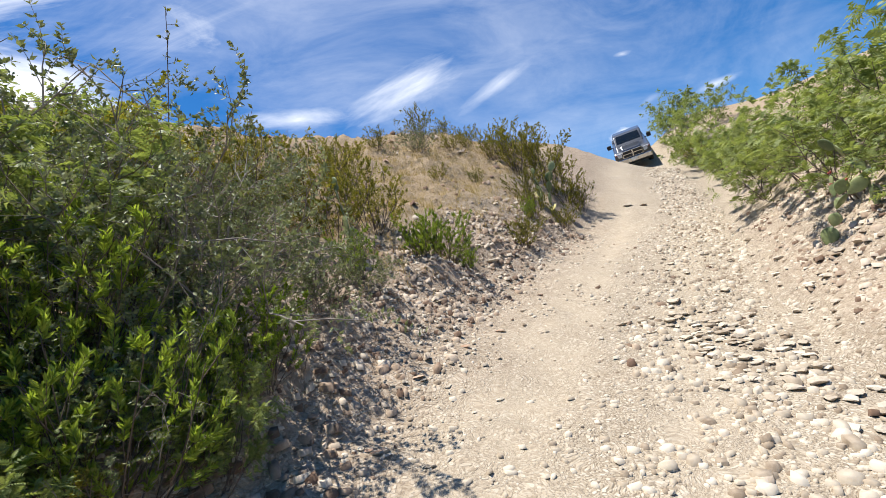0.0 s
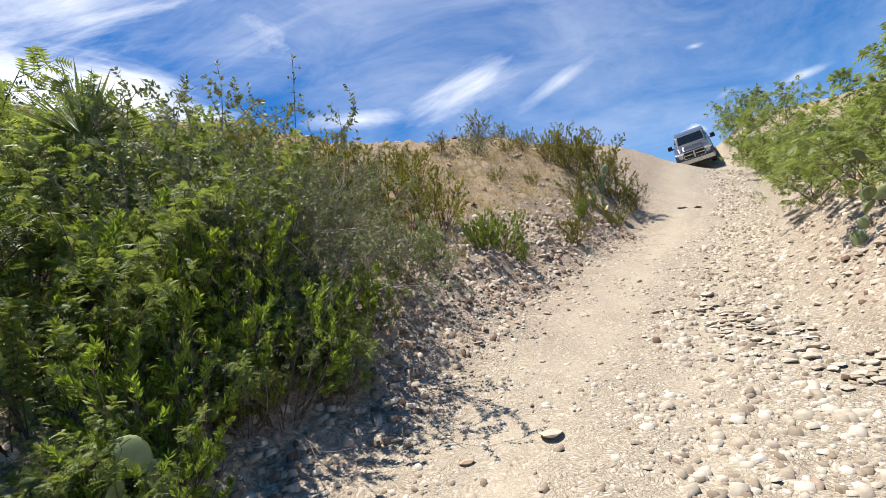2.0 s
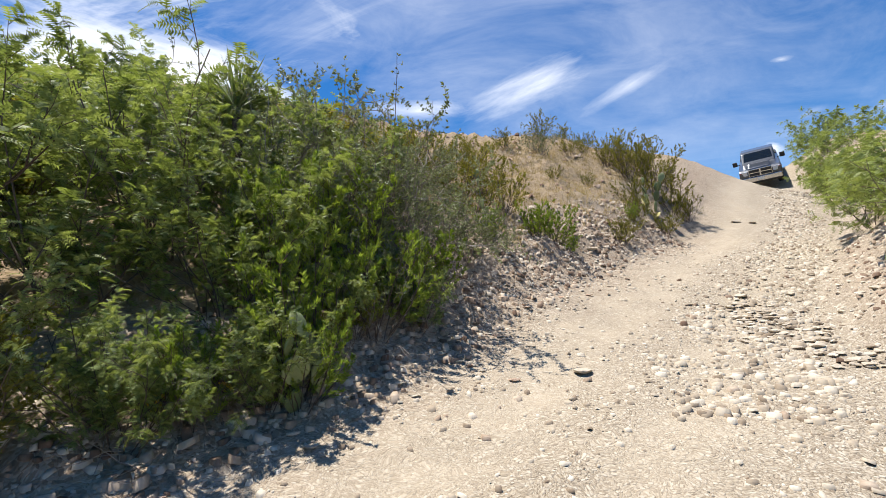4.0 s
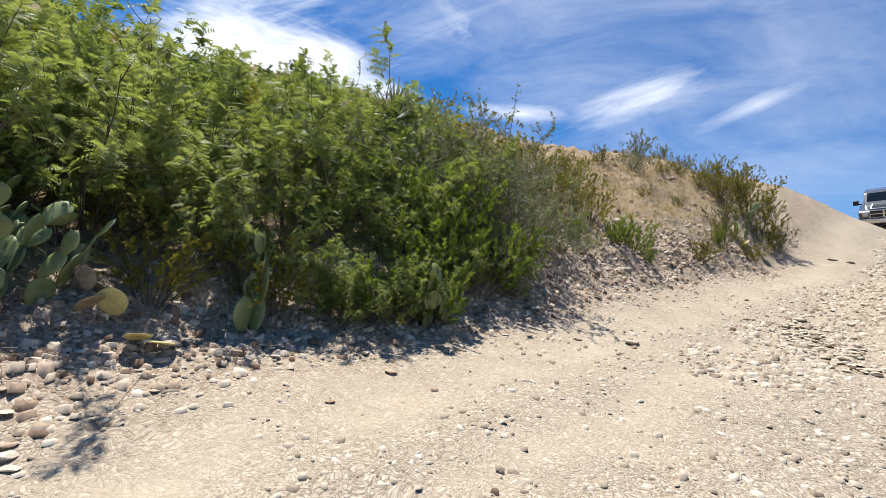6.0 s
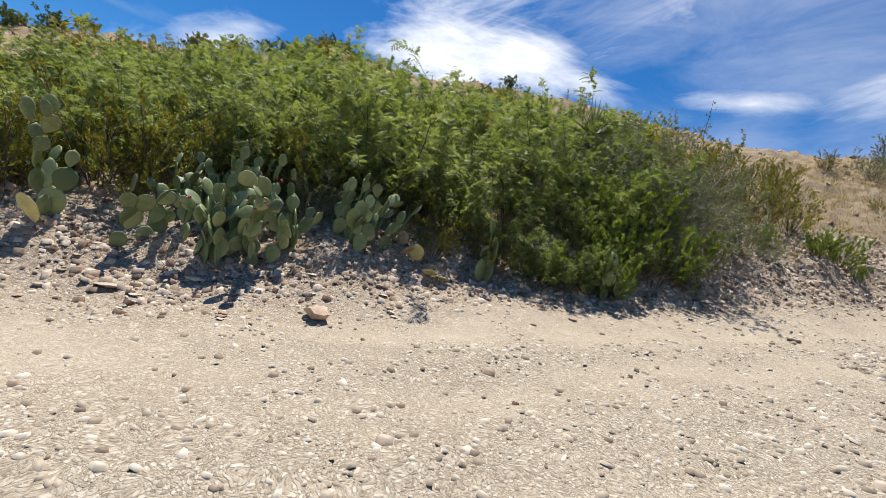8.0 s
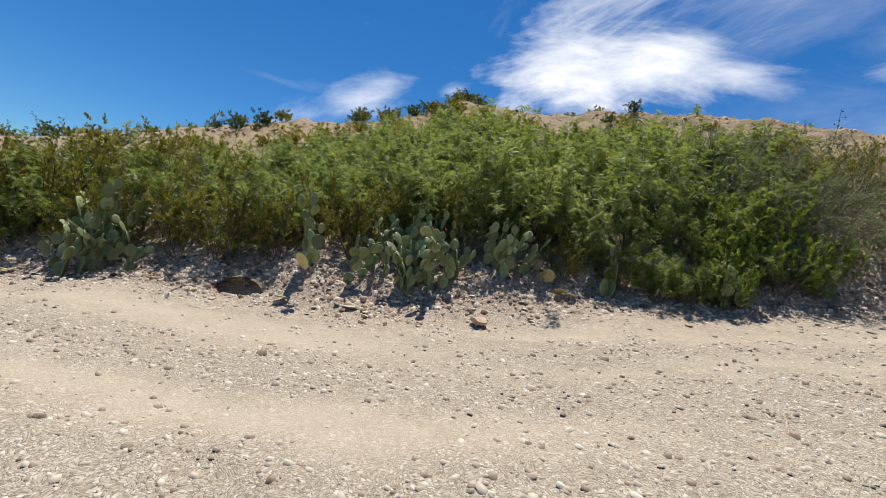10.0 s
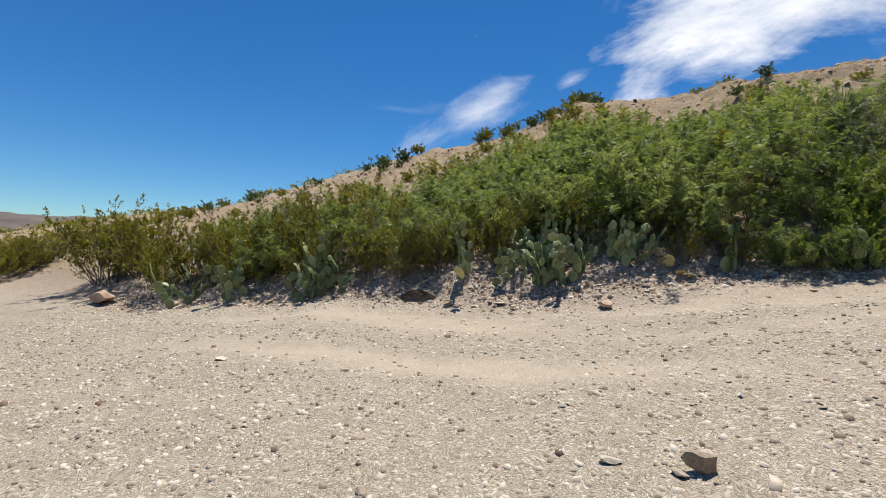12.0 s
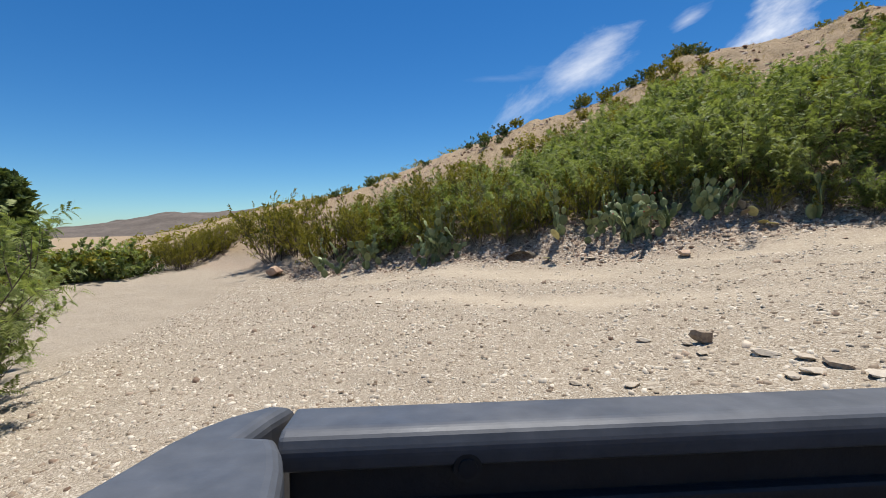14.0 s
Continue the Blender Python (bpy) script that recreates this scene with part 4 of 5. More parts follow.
for x, y, size, n, seed, spread, fruits in ((-4.95, -4.0, 1.18, 80, 3, 0.45, 6), (-5.7, -3.9, 1.2, 60, 23, 0.4, 6), (-4.75, -3.4, 1.15, 44, 4, 0.4, 4), (-5.35, -4.8, 1.15, 36, 18, 0.45, 0), (-4.45, -2.3, 1.18, 64, 5, 0.42, 0), (-5.95, -5.55, 1.3, 16, 6, 0.35, 0),
                                            (-8.5, -10.05, 1.5, 70, 8, 0.45, 0), (-8.1, -9.2, 1.3, 26, 19, 0.45, 0), (-11.55, -14.5, 1.35, 44, 9, 0.8, 0), (-10.6, -12.5, 1.3, 26, 20, 0.6, 0), (-3.4, -0.4, 1.4, 3, 10, 0.08, 0), (5.6, 6.2, 1.15, 14, 12, 0.4, 3),
                                            (-1.1, 6.3, 1.3, 9, 13, 0.4, 0), (3.45, 13.6, 1.3, 11, 14, 0.35, 0), (-2.05, 1.7, 1.15, 8, 15, 0.3, 0), (-8.2, -7.2, 1.3, 10, 16, 0.4, 0), (-3.4, -0.1, 1.2, 6, 17, 0.3, 0), (-2.75, 0.9, 1.0, 3, 21, 0.2, 0), (-2.4, 1.75, 1.0, 3, 22, 0.2, 0)):
    prickly_pear(x, y, size, n, seed, spread, fruits)


def fallen_pad(x, y, turn, tilt, size=1.0, dry=False, lift=0.0):
    ob = new("fallen_pad", (DRY_PADS if dry else DEAD_PADS)[0])
    ob.matrix_basis = pose(x, y, height(x, y) + 0.01 + lift, tilt, 0, turn) @ Matrix.Scale(size, 4)
    return tagged(ob, "withered grey-brown fallen cactus pad" if dry else "fallen cactus pad bleached pale yellow", "cactus pad")


for x, y, turn, tilt, size, dry in ((-4.0, -1.42, 40, 30, 1.4, False), (-4.15, -1.65, 100, 55, 1.4, True), (-4.3, -1.5, 30, 25, 1.2, True), (-3.68, -1.4, 60, 70, 1.2, False), (-5.72, -5.92, 35, 35, 1.7, False), (-3.45, -1.2, 20, 80, 1.2, False),
                                    (-5.32, -6.3, 70, 80, 1.2, False), (-9.2, -11.2, 40, 80, 1.2, False), (-8.6, -10.4, 200, 82, 1.2, False), (-12.0, -15.0, 90, 80, 1.3, True), (3.55, 13.4, 110, 40, 1.4, False), (3.4, 13.9, 150, 20, 1.4, False)):
    fallen_pad(x, y, turn, tilt, size, dry)


# ---- stones ----
def stone_shapes(seed, count, detail):
    """Broken flat stones: jittered, cut-faced lumps."""
    out = []
    rng = np.random.default_rng(seed)
    for _ in range(count):
        bm = bmesh.new()
        bmesh.ops.create_icosphere(bm, subdivisions=detail, radius=0.5)
        v = np.array([w.co[:] for w in bm.verts])
        f = [[w.index for w in q.verts] for q in bm.faces]
        bm.free()
        for _k in range(10):
            n = unit(rng.normal(0, 1, 3))
            lim = 0.24 + 0.14 * rng.random()
            over = np.maximum(v @ n - lim, 0)
            v = v - over[:, None] * n[None]
        v = v * (1 + 0.03 * rng.normal(0, 1, (len(v), 1)))
        v = v * np.array([1.0, 0.62 + 0.3 * rng.random(), 0.30 + 0.22 * rng.random()])
        out.append((v, np.array(f)))
    return out


def scatter(name, shapes, P, size, rng, mat, tilt=0.25):
    """Many small stones in one mesh."""
    V, T, base = [], [], 0
    pick = rng.integers(0, len(shapes), len(P))
    for s, (v, f) in enumerate(shapes):
        idx = np.nonzero(pick == s)[0]
        m = len(idx)
        if not m:
            continue
        a, b, c = rng.random(m) * 6.283, rng.normal(0, tilt, m), rng.normal(0, tilt, m)
        w = v[None] * size[idx][:, None, None]
        x = w[..., 0] * np.cos(a)[:, None] - w[..., 1] * np.sin(a)[:, None]
        y = w[..., 0] * np.sin(a)[:, None] + w[..., 1] * np.cos(a)[:, None]
        z = w[..., 2] + x * b[:, None] + y * c[:, None]
        q = np.stack([x, y, z], -1) + P[idx][:, None, :]
        V.append(q.reshape(-1, 3))
        T.append((f[None] + (np.arange(m) * len(v))[:, None, None] + base).reshape(-1, 3))
        base += m * len(v)
    return quick_mesh(name, np.concatenate(V), np.concatenate(T), mat)


nrng = np.random.default_rng(99)


def strew(n, xr, yr, keep):
    x, y = nrng.uniform(*xr, n), nrng.uniform(*yr, n)
    z, track, hill, red = land(x, y)
    d = off_foot(x, y)
    ok = nrng.random(n) < keep(x, y, d, track, hill, red)
    return np.stack([x[ok], y[ok], z[ok]], 1)


def chip_shapes(seed, count):
    """Flat angular flakes: five-cornered slabs with a slightly smaller top."""
    out, rng = [], np.random.default_rng(seed)
    for _ in range(count):
        a = (np.arange(5) + rng.uniform(-0.32, 0.32, 5)) * 6.283 / 5
        r = rng.uniform(0.36, 0.52, 5)
        low = np.stack([np.cos(a) * r, np.sin(a) * r * (0.55 + 0.3 * rng.random()), np.full(5, -0.08)], 1)
        top = low * np.array([0.84, 0.84, 0]) + np.stack([rng.normal(0, 0.02, 5), rng.normal(0, 0.02, 5), 0.13 + 0.10 * rng.random() + rng.normal(0, 0.025, 5)], 1)
        f = [(5, 6, 7), (5, 7, 8), (5, 8, 9)]
        for q in range(5):
            w = (q + 1) % 5
            f += [(q, w, w + 5), (q, w + 5, q + 5)]
        out.append((np.concatenate([low, top]), np.array(f)))
    return out


CHIPS = chip_shapes(5, 16)
LUMPS = stone_shapes(6, 8, 2)
SMALL = [(v * np.array([1, 1, 1.3]), f) for v, f in chip_shapes(9, 16)]
# loose chips: thick on the talus and the ruts' shoulders, thin on the beaten tracks
P = strew(150000, (-14, 7), (-19, 12), lambda x, y, d, t, h, r: np.clip(0.45 - 0.75 * t + 0.35 * wave(x, y, 1.7, 12), 0.04, 1) * (d < 0.6))
tagged(new("gravel", scatter("gravel", CHIPS, P, 0.024 + 0.10 * nrng.random(len(P)) ** 2.4, nrng, CHIP, 0.2)), "loose pale stone chips strewn over the dirt", "gravel", kind="stuff")
P = strew(12000, (-34, 4), (-28, 20), lambda x, y, d, t, h, r: 0.8 * (d > 1.0) * (d < 20))
tagged(new("hillside_stones", scatter("hillside_stones", CHIPS, P, 0.08 + 0.34 * nrng.random(len(P)) ** 4, nrng, REDCHIP)), "broken reddish stones on the dry hillside", "stones", kind="stuff")
P = strew(26000, (1, 12), (2, 22), lambda x, y, d, t, h, r: 0.8 * (d > -3.9 + 0.3 * wave(x, y, 2.3, 8)) * (d < -2.5 + 0.4 * wave(x, y, 1.9, 5)))
tagged(new("rut_stones", scatter("rut_stones", SMALL, P, 0.05 + 0.12 * nrng.random(len(P)) ** 2.5, nrng, CHIP, 0.16)), "flat grey-beige stones washed bare in the rut of the road", "stones", kind="stuff")
P = strew(150000, (-14, 7), (-18, 13), lambda x, y, d, t, h, r: np.clip(1.05 * r - 0.235 - t, 0.005, 1) * (d < 1.6))
tagged(new("loose_stones", scatter("loose_stones", SMALL, P, 0.045 + 0.14 * nrng.random(len(P)) ** 2.0, nrng, TALUS, 0.2)), "flat broken stones lying thick along the foot of the bank", "stones", kind="stuff")


def stone(x, y, size, turn, tall=1.0, mat=STONE, label="", sink=0.25, shape=None):
    """A single stone that lies in the dirt."""
    v, f = LUMPS[(int(abs(x * 31 + y * 17)) if shape is None else shape) % len(LUMPS)]
    me = mesh_of("stone", v * np.array([1, 1, tall]), f, mat)
    ob = new("boulder" if label else "stone", me)
    ob.matrix_basis = pose(x, y, height(x, y) + size * tall * 0.22 * (1 - sink), 0, 0, turn) @ Matrix.Scale(size, 4)
    if label:
        return tagged(ob, label, "rock")
    ob.parent = ground
    return ob


stone(-13.2, -18.0, 1.15, 20, 1.4, REDSTONE, "large reddish boulder beside the dirt road")
stone(2.43, -5.76, 0.27, 70, 1.9, STONE, "upright lump of brown and white rock in the gravel")
stone(-10.9, -13.5, 0.42, 10, 1.6, STONE, "pale whitish rock among the cacti")
stone(-3.11, -3.47, 0.46, 120, 1.0, REDSTONE, "flat orange-brown rock at the foot of the bank")
stone(-11.6, -14.9, 0.55, 40, 1.0, STONE, "pale flat rock at the edge of the road")
for x, y, size, turn in ((3.52, -5.1, 0.34, 10), (3.04, -5.4, 0.30, 60), (3.61, -5.35, 0.26, 100), (3.63, -5.55, 0.24, 160), (3.3, -5.2, 0.22, 30), (3.9, -5.0, 0.3, 80), (1.87, -8.25, 0.16, 20), (3.17, -7.34, 0.16, 50),
                         (3.38, -6.85, 0.2, 90), (-2.6, -10.64, 0.27, 35), (2.06, -6.26, 0.2, 70), (-4.62, -5.24, 0.32, 15), (-5.57, -7.44, 0.2, 110), (-4.6, -4.4, 0.24, 66), (0.36, 2.98, 0.26, 20), (3.35, 6.8, 0.3, 10),
                         (4.6, 5.86, 0.22, 50), (5.0, 5.85, 0.22, 100), (6.4, 14.8, 0.34, 10), (6.8, 14.6, 0.3, 70), (1.1, 8.7, 0.3, 5), (3.9, 6.0, 0.2, 44), (2.4, -5.9, 0.16, 10), (2.75, -5.9, 0.18, 130), (2.2, -5.5, 0.14, 160)):
    stone(x, y, size, turn, 0.6)
# stones heaped in the washed-out rut, on the talus and along the foot of the bank
srng = random.Random(21)
for i in range(130):
    stone(srng.gauss(3.1, 0.3), srng.uniform(3.3, 6.4), srng.uniform(0.09, 0.2), srng.uniform(0, 360), 0.75)
for i in range(130):
    x, y = bank(srng.uniform(-6, 9), srng.gauss(-0.35, 0.45))
    stone(x, y, srng.uniform(0.07, 0.17), srng.uniform(0, 360), 0.5, REDSTONE if srng.random() < 0.35 else STONE)
for i in range(40):
    stone(srng.uniform(4.0, 6.0), srng.uniform(3.0, 9.0), srng.uniform(0.08, 0.2), srng.uniform(0, 360), 0.8)


def burrow():
    """A lip of earth over the mouth of an animal's hole in the bank."""
    bm = bmesh.new()
    rows, cols, grid = 9, 22, []
    for j in range(rows):
        el = radians(-12 + 92 * j / (rows - 1))
        line = []
        for i in range(cols):
            az = radians(-118 + 236 * i / (cols - 1))
            r = 1 + 0.10 * noise.noise((math.cos(az) * 2.5, math.sin(az) * 2.5, el * 2.0))
            line.append(bm.verts.new((math.sin(az) * math.cos(el) * 0.56 * r, math.cos(az) * math.cos(el) * 0.42 * r, math.sin(el) * 0.27 * r)))
        grid.append(line)
    for j in range(rows - 1):
        for i in range(cols - 1):
            bm.faces.new((grid[j][i], grid[j][i + 1], grid[j + 1][i + 1], grid[j + 1][i]))
    bmesh.ops.solidify(bm, geom=bm.faces[:], thickness=-0.07)
    return bm_mesh("burrow_lip", bm, GROUND, True)


hole = tagged(new("burrow", burrow()), "dark animal burrow under a lip of earth in the bank", "burrow", kind="structure")
hole.matrix_basis = pose(-6.38, -6.9, height(-6.38, -6.9) + 0.20, 0, 0, 56)


# ---- dry grass and litter ----
def grass_field(name, n, region, seed, label):
    """Thin straw blades over a stretch of slope."""
    rng = np.random.default_rng(seed)
    x, y = region(rng, n)
    z = land(x, y)[0]
    c = np.stack([x, y, z], 1)
    k = 7
    c = np.repeat(c, k, 0) + np.concatenate([rng.normal(0, 0.035, (n * k, 2)), np.zeros((n * k, 1))], 1)
    m = len(c)
    a, lean, L = rng.random(m) * 6.283, 0.15 + 0.8 * rng.random(m), 0.06 + 0.13 * rng.random(m)
    d = np.stack([np.cos(a) * lean, np.sin(a) * lean, np.ones(m)], 1)
    s = np.stack([-np.sin(a), np.cos(a), np.zeros(m)], 1) * 0.004
    V = np.stack([c - s, c + s, c + d * L[:, None]], 1).reshape(-1, 3)
    return tagged(new(name, quick_mesh(name, V, np.arange(m * 3).reshape(-1, 3), STRAW)), label, "grass", kind="stuff")


def north_slope(rng, n):
    pts = [bank(y, d) for y, d in zip(rng.uniform(6, 17, n), rng.uniform(0.5, 6.0, n))]
    return np.array(pts).T + rng.normal(0, 0.25, (2, n))


def whole_hill(rng, n):
    pts = [bank(y, d) for y, d in zip(rng.uniform(-16, 8, n), rng.uniform(3.5, 20, n))]
    return np.array(pts).T + rng.normal(0, 0.4, (2, n))


grass_field("dry_grass", 4200, north_slope, 5, "sparse straw-coloured grass on the dry slope")
grass_field("hill_grass", 6500, whole_hill, 6, "sparse bleached grass over the hillside")


def far_brush():
    """Low brush over the plain and the slopes beyond the road."""
    rng = np.random.default_rng(44)
    n, k = 1100, 22
    r, a = 34 + 190 * rng.random(n) ** 1.6, rng.uniform(2.75, 4.25, n)
    x, y = -8 + r * np.cos(a), -10 + r * np.sin(a)
    keep = off_foot(x, y) > 3
    keep |= (y < -36) & (rng.random(n) < 0.8)
    x, y = x[keep], y[keep]
    m = len(x)
    size = rng.uniform(0.35, 0.9, m)
    c = np.repeat(np.stack([x, y, land(x, y)[0]], 1), k, 0)
    s = np.repeat(size, k)[:, None]
    d = rng.normal(0, 1, (m * k, 3)) * np.array([0.5, 0.5, 0.28])
    d[:, 2] = np.abs(d[:, 2]) + 0.1
    c = c + d * s
    u, w = rng.normal(0, 0.16, (m * k, 3)) * s, rng.normal(0, 0.16, (m * k, 3)) * s
    V = np.stack([c - u, c + w, c + u], 1).reshape(-1, 3)
    return quick_mesh("far_brush", V, np.arange(len(V)).reshape(-1, 3), CREOSOTE)


tagged(new("far_brush", far_brush()), "scattered low dark brush on the distant slopes", "brush", kind="stuff")


def twig_litter():
    rng = np.random.default_rng(12)
    lines = []
    for i in range(420):
        x, y = bank(rng.uniform(-9, 5), rng.normal(0.25, 0.35))
        p = np.array([x, y, height(x, y) + 0.015])
        q, _ = bough(rng, p, np.array([rng.normal(), rng.normal(), 0.15]), 0.15 + 0.35 * rng.random(), 3, 0.3, 0.0)
        lines.append((q, 0.004, 0.002))
    v, t = tubes(lines)
    return quick_mesh("twig_litter", v, t, GREYTWIG)


tagged(new("twig_litter", twig_litter()), "fallen grey twigs under the bushes", "twigs", kind="stuff")


def seed_stalk(x, y, tall, lean):
    rng = np.random.default_rng(31)
    root = tagged(new("seed_stalk"), "tall thin dry stalk with small seed pods", "plant stalk")
    root.location = (x, y, height(x, y) - 0.05)
    q, _ = bough(rng, np.zeros(3), np.array([lean[0], lean[1], 1.0]), tall, 9, 0.05, 0.02)
    lines, pods = [(q, 0.011, 0.004)], []
    for i in range(16):
        p, d = along(q, 0.55 + 0.44 * i / 16)
        s, _u = frame_of(d, rng)
        w, _ = bough(rng, p, s + d * 0.6, 0.07 + 0.05 * rng.random(), 2, 0.1, 0.1)
        lines.append((w, 0.003, 0.002))
        pods.append(w)
    v, t = tubes(lines)
    part("stalk", quick_mesh("seed_stalk_wood", v, t, BARK), root)
    v, t = leaves(rng, pods, 2, 0.05, 0.028, 2, 0.7)
    part("pods", quick_mesh("seed_pods", v, t, CREOSOTE), root)["kind"] = "stuff"


seed_stalk(-2.4, 4.0, 3.5, (0.26, 0.04))


# ---- conifers beyond the flat ----
def conifer(x, y, tall, seed):
    rng = np.random.default_rng(seed)
    root = tagged(new("juniper_tree"), "tall dark green juniper tree beyond the flat", "tree")
    root.location = (x, y, height(x, y) - 0.1)
    trunk = np.array([[0, 0, 0], [0.05, 0, tall * 0.5], [0, 0, tall * 0.97]])
    lines, fine = [(trunk, 0.14, 0.02)], []
    for i in range(80):
        t = 0.12 + 0.86 * i / 80
        p, _ = along(trunk, t)
        a = rng.random() * 6.283
        reach = tall * 0.30 * (1.05 - t) ** 0.6 * (0.7 + 0.5 * rng.random()) * min(1, 0.4 + 3 * t)
        q, _ = bough(rng, p, np.array([math.cos(a), math.sin(a), 0.5]), reach, 4, 0.15, 0.12)
        lines.append((q, 0.02, 0.006))
        fine.append(q)
    v, t = tubes(lines)
    part("trunk", quick_mesh("juniper_trunk", v, t, BARK), root)
    v, t = leaves(rng, fine, 26, 0.34, 0.2, 3, 0.2)
    part("crown", quick_mesh("juniper_crown", v, t, DARKLEAF), root)


conifer(-12.6, -30.6, 6.0, 3)
conifer(-10.8, -32.0, 6.4, 4)
conifer(-15.6, -33.6, 2.6, 5)


# ---- the pickup that follows down the hill ----
PAINT, pn, pl, pb = material("grey_paint", 0.28, 0.5, 0.35)
pb.inputs["Coat Weight"].default_value = 0.8
pl.new(ramp(pn, pl, noise_node(pn, pl, pn.new("ShaderNodeTexCoord").outputs["Object"], 3.0), [(0.3, (0.045, 0.048, 0.055)), (0.7, (0.075, 0.078, 0.085))]), pb.inputs["Base Color"])
CHROME = varied("chrome", [(0.3, (0.42, 0.42, 0.43)), (0.7, (0.55, 0.55, 0.55))], 6, 0.22, 0.5, 0.05, 0.001, metal=1.0, random=0)
RUBBER = varied("rubber", [(0.3, (0.018, 0.018, 0.018)), (0.7, (0.045, 0.04, 0.036))], 9, 0.85, 0.25, random=0)
BLACK = varied("black_plastic", [(0.3, (0.012, 0.012, 0.013)), (0.7, (0.028, 0.028, 0.03))], 12, 0.55, 0.35, random=0)
GLASS, qn, ql, qb = material("tinted_glass", 0.04, 0.6)
qb.inputs["Base Color"].default_value = (0.02, 0.026, 0.03, 1)
qb.inputs["Transmission Weight"].default_value = 0.35
LAMP, ln, ll, lb = material("lamp_lens", 0.08, 0.6)
lb.inputs["Base Color"].default_value = (0.75, 0.77, 0.8, 1)
lb.inputs["Transmission Weight"].default_value = 0.3
PLATE = varied("plate_white", [(0.3, (0.6, 0.6, 0.58)), (0.7, (0.72, 0.72, 0.7))], 8, 0.5, 0.4, random=0)


def block(name, size, at, mat, parent, bevel=0.03, taper=(1, 1), tilt=(0, 0, 0), label="", smooth=True):
    """A bevelled block, its top narrowed by taper."""
    bm = bmesh.new()
    bmesh.ops.create_cube(bm, size=1.0)
    for v in bm.verts:
        if v.co.z > 0:
            v.co.x *= taper[0]
            v.co.y *= taper[1]
        v.co = Vector((v.co.x * size[0], v.co.y * size[1], v.co.z * size[2]))
    if bevel:
        bmesh.ops.bevel(bm, geom=bm.edges[:], offset=bevel, segments=3, affect="EDGES", profile=0.6)
    return part(name, bm_mesh(name, bm, mat, False), parent, label, pose(*at, *tilt))


def side_profile(name, points, half, mat, parent, bevel=0.04, label=""):
    """A body pressed out of a side outline of (y, z) points."""
    bm = bmesh.new()
    left = [bm.verts.new((-half, y, z)) for y, z in points]
    right = [bm.verts.new((half, y, z)) for y, z in points]
    bm.faces.new(left)
    bm.faces.new(right[::-1])
    for i in range(len(points)):
        j = (i + 1) % len(points)
        bm.faces.new((left[j], left[i], right[i], right[j]))
    bmesh.ops.recalc_face_normals(bm, faces=bm.faces[:])
    bmesh.ops.bevel(bm, geom=bm.edges[:], offset=bevel, segments=3, affect="EDGES", profile=0.6, clamp_overlap=True)
    return part(name, bm_mesh(name, bm, mat, False), parent, label)


def wheel(parent, x, y, r, wide, name="wheel"):
    w = part(name, None, parent, m=pose(x, y, r, 0, 90, 0))
    for nm, rows, mat in (("tyre", ((r * 0.62, -0.5), (r * 0.9, -0.5), (r, -0.36), (r, 0.36), (r * 0.9, 0.5), (r * 0.62, 0.5)), RUBBER),
                          ("rim", ((0.01, -0.2), (r * 0.2, -0.34), (r * 0.52, -0.3), (r * 0.62, -0.46), (r * 0.62, 0.46), (r * 0.52, 0.3), (r * 0.2, 0.34), (0.01, 0.2)), CHROME)):
        verts, faces, n = [], [], 24
        for i in range(n):
            a = 2 * math.pi * i / n
            verts += [(q * math.cos(a), q * math.sin(a), h * wide) for q, h in rows]
        k = len(rows)
        for i in range(n):
            for j in range(k - 1):
                a, b = i * k + j, ((i + 1) % n) * k + j
                faces.append((a, b, b + 1, a + 1))
        part(nm, mesh_of(nm, verts, faces, mat, True), w)
    return w


def ground_pose(x, y, heading, long, wide):
    """A pose on the ground for something with wheels: tilted as the ground under them is."""
    f = Vector((math.cos(heading), math.sin(heading)))
    s = Vector((f.y, -f.x))
    hgt = lambda a, b: height(x + f.x * a + s.x * b, y + f.y * a + s.y * b)
    c = {(i, j): hgt(i * long / 2, j * wide / 2) for i in (-1, 1) for j in (-1, 1)}
    fw = Vector((f.x, f.y, (c[1, 1] + c[1, -1] - c[-1, 1] - c[-1, -1]) / 2 / long)).normalized()
    rt = Vector((s.x, s.y, (c[1, 1] + c[-1, 1] - c[1, -1] - c[-1, -1]) / 2 / wide)).normalized()
    up = rt.cross(fw).normalized()
    fw = up.cross(rt).normalized()
    m = Matrix((rt, fw, up)).transposed().to_4x4()
    m.translation = (x, y, sum(c.values()) / 4)
    return m


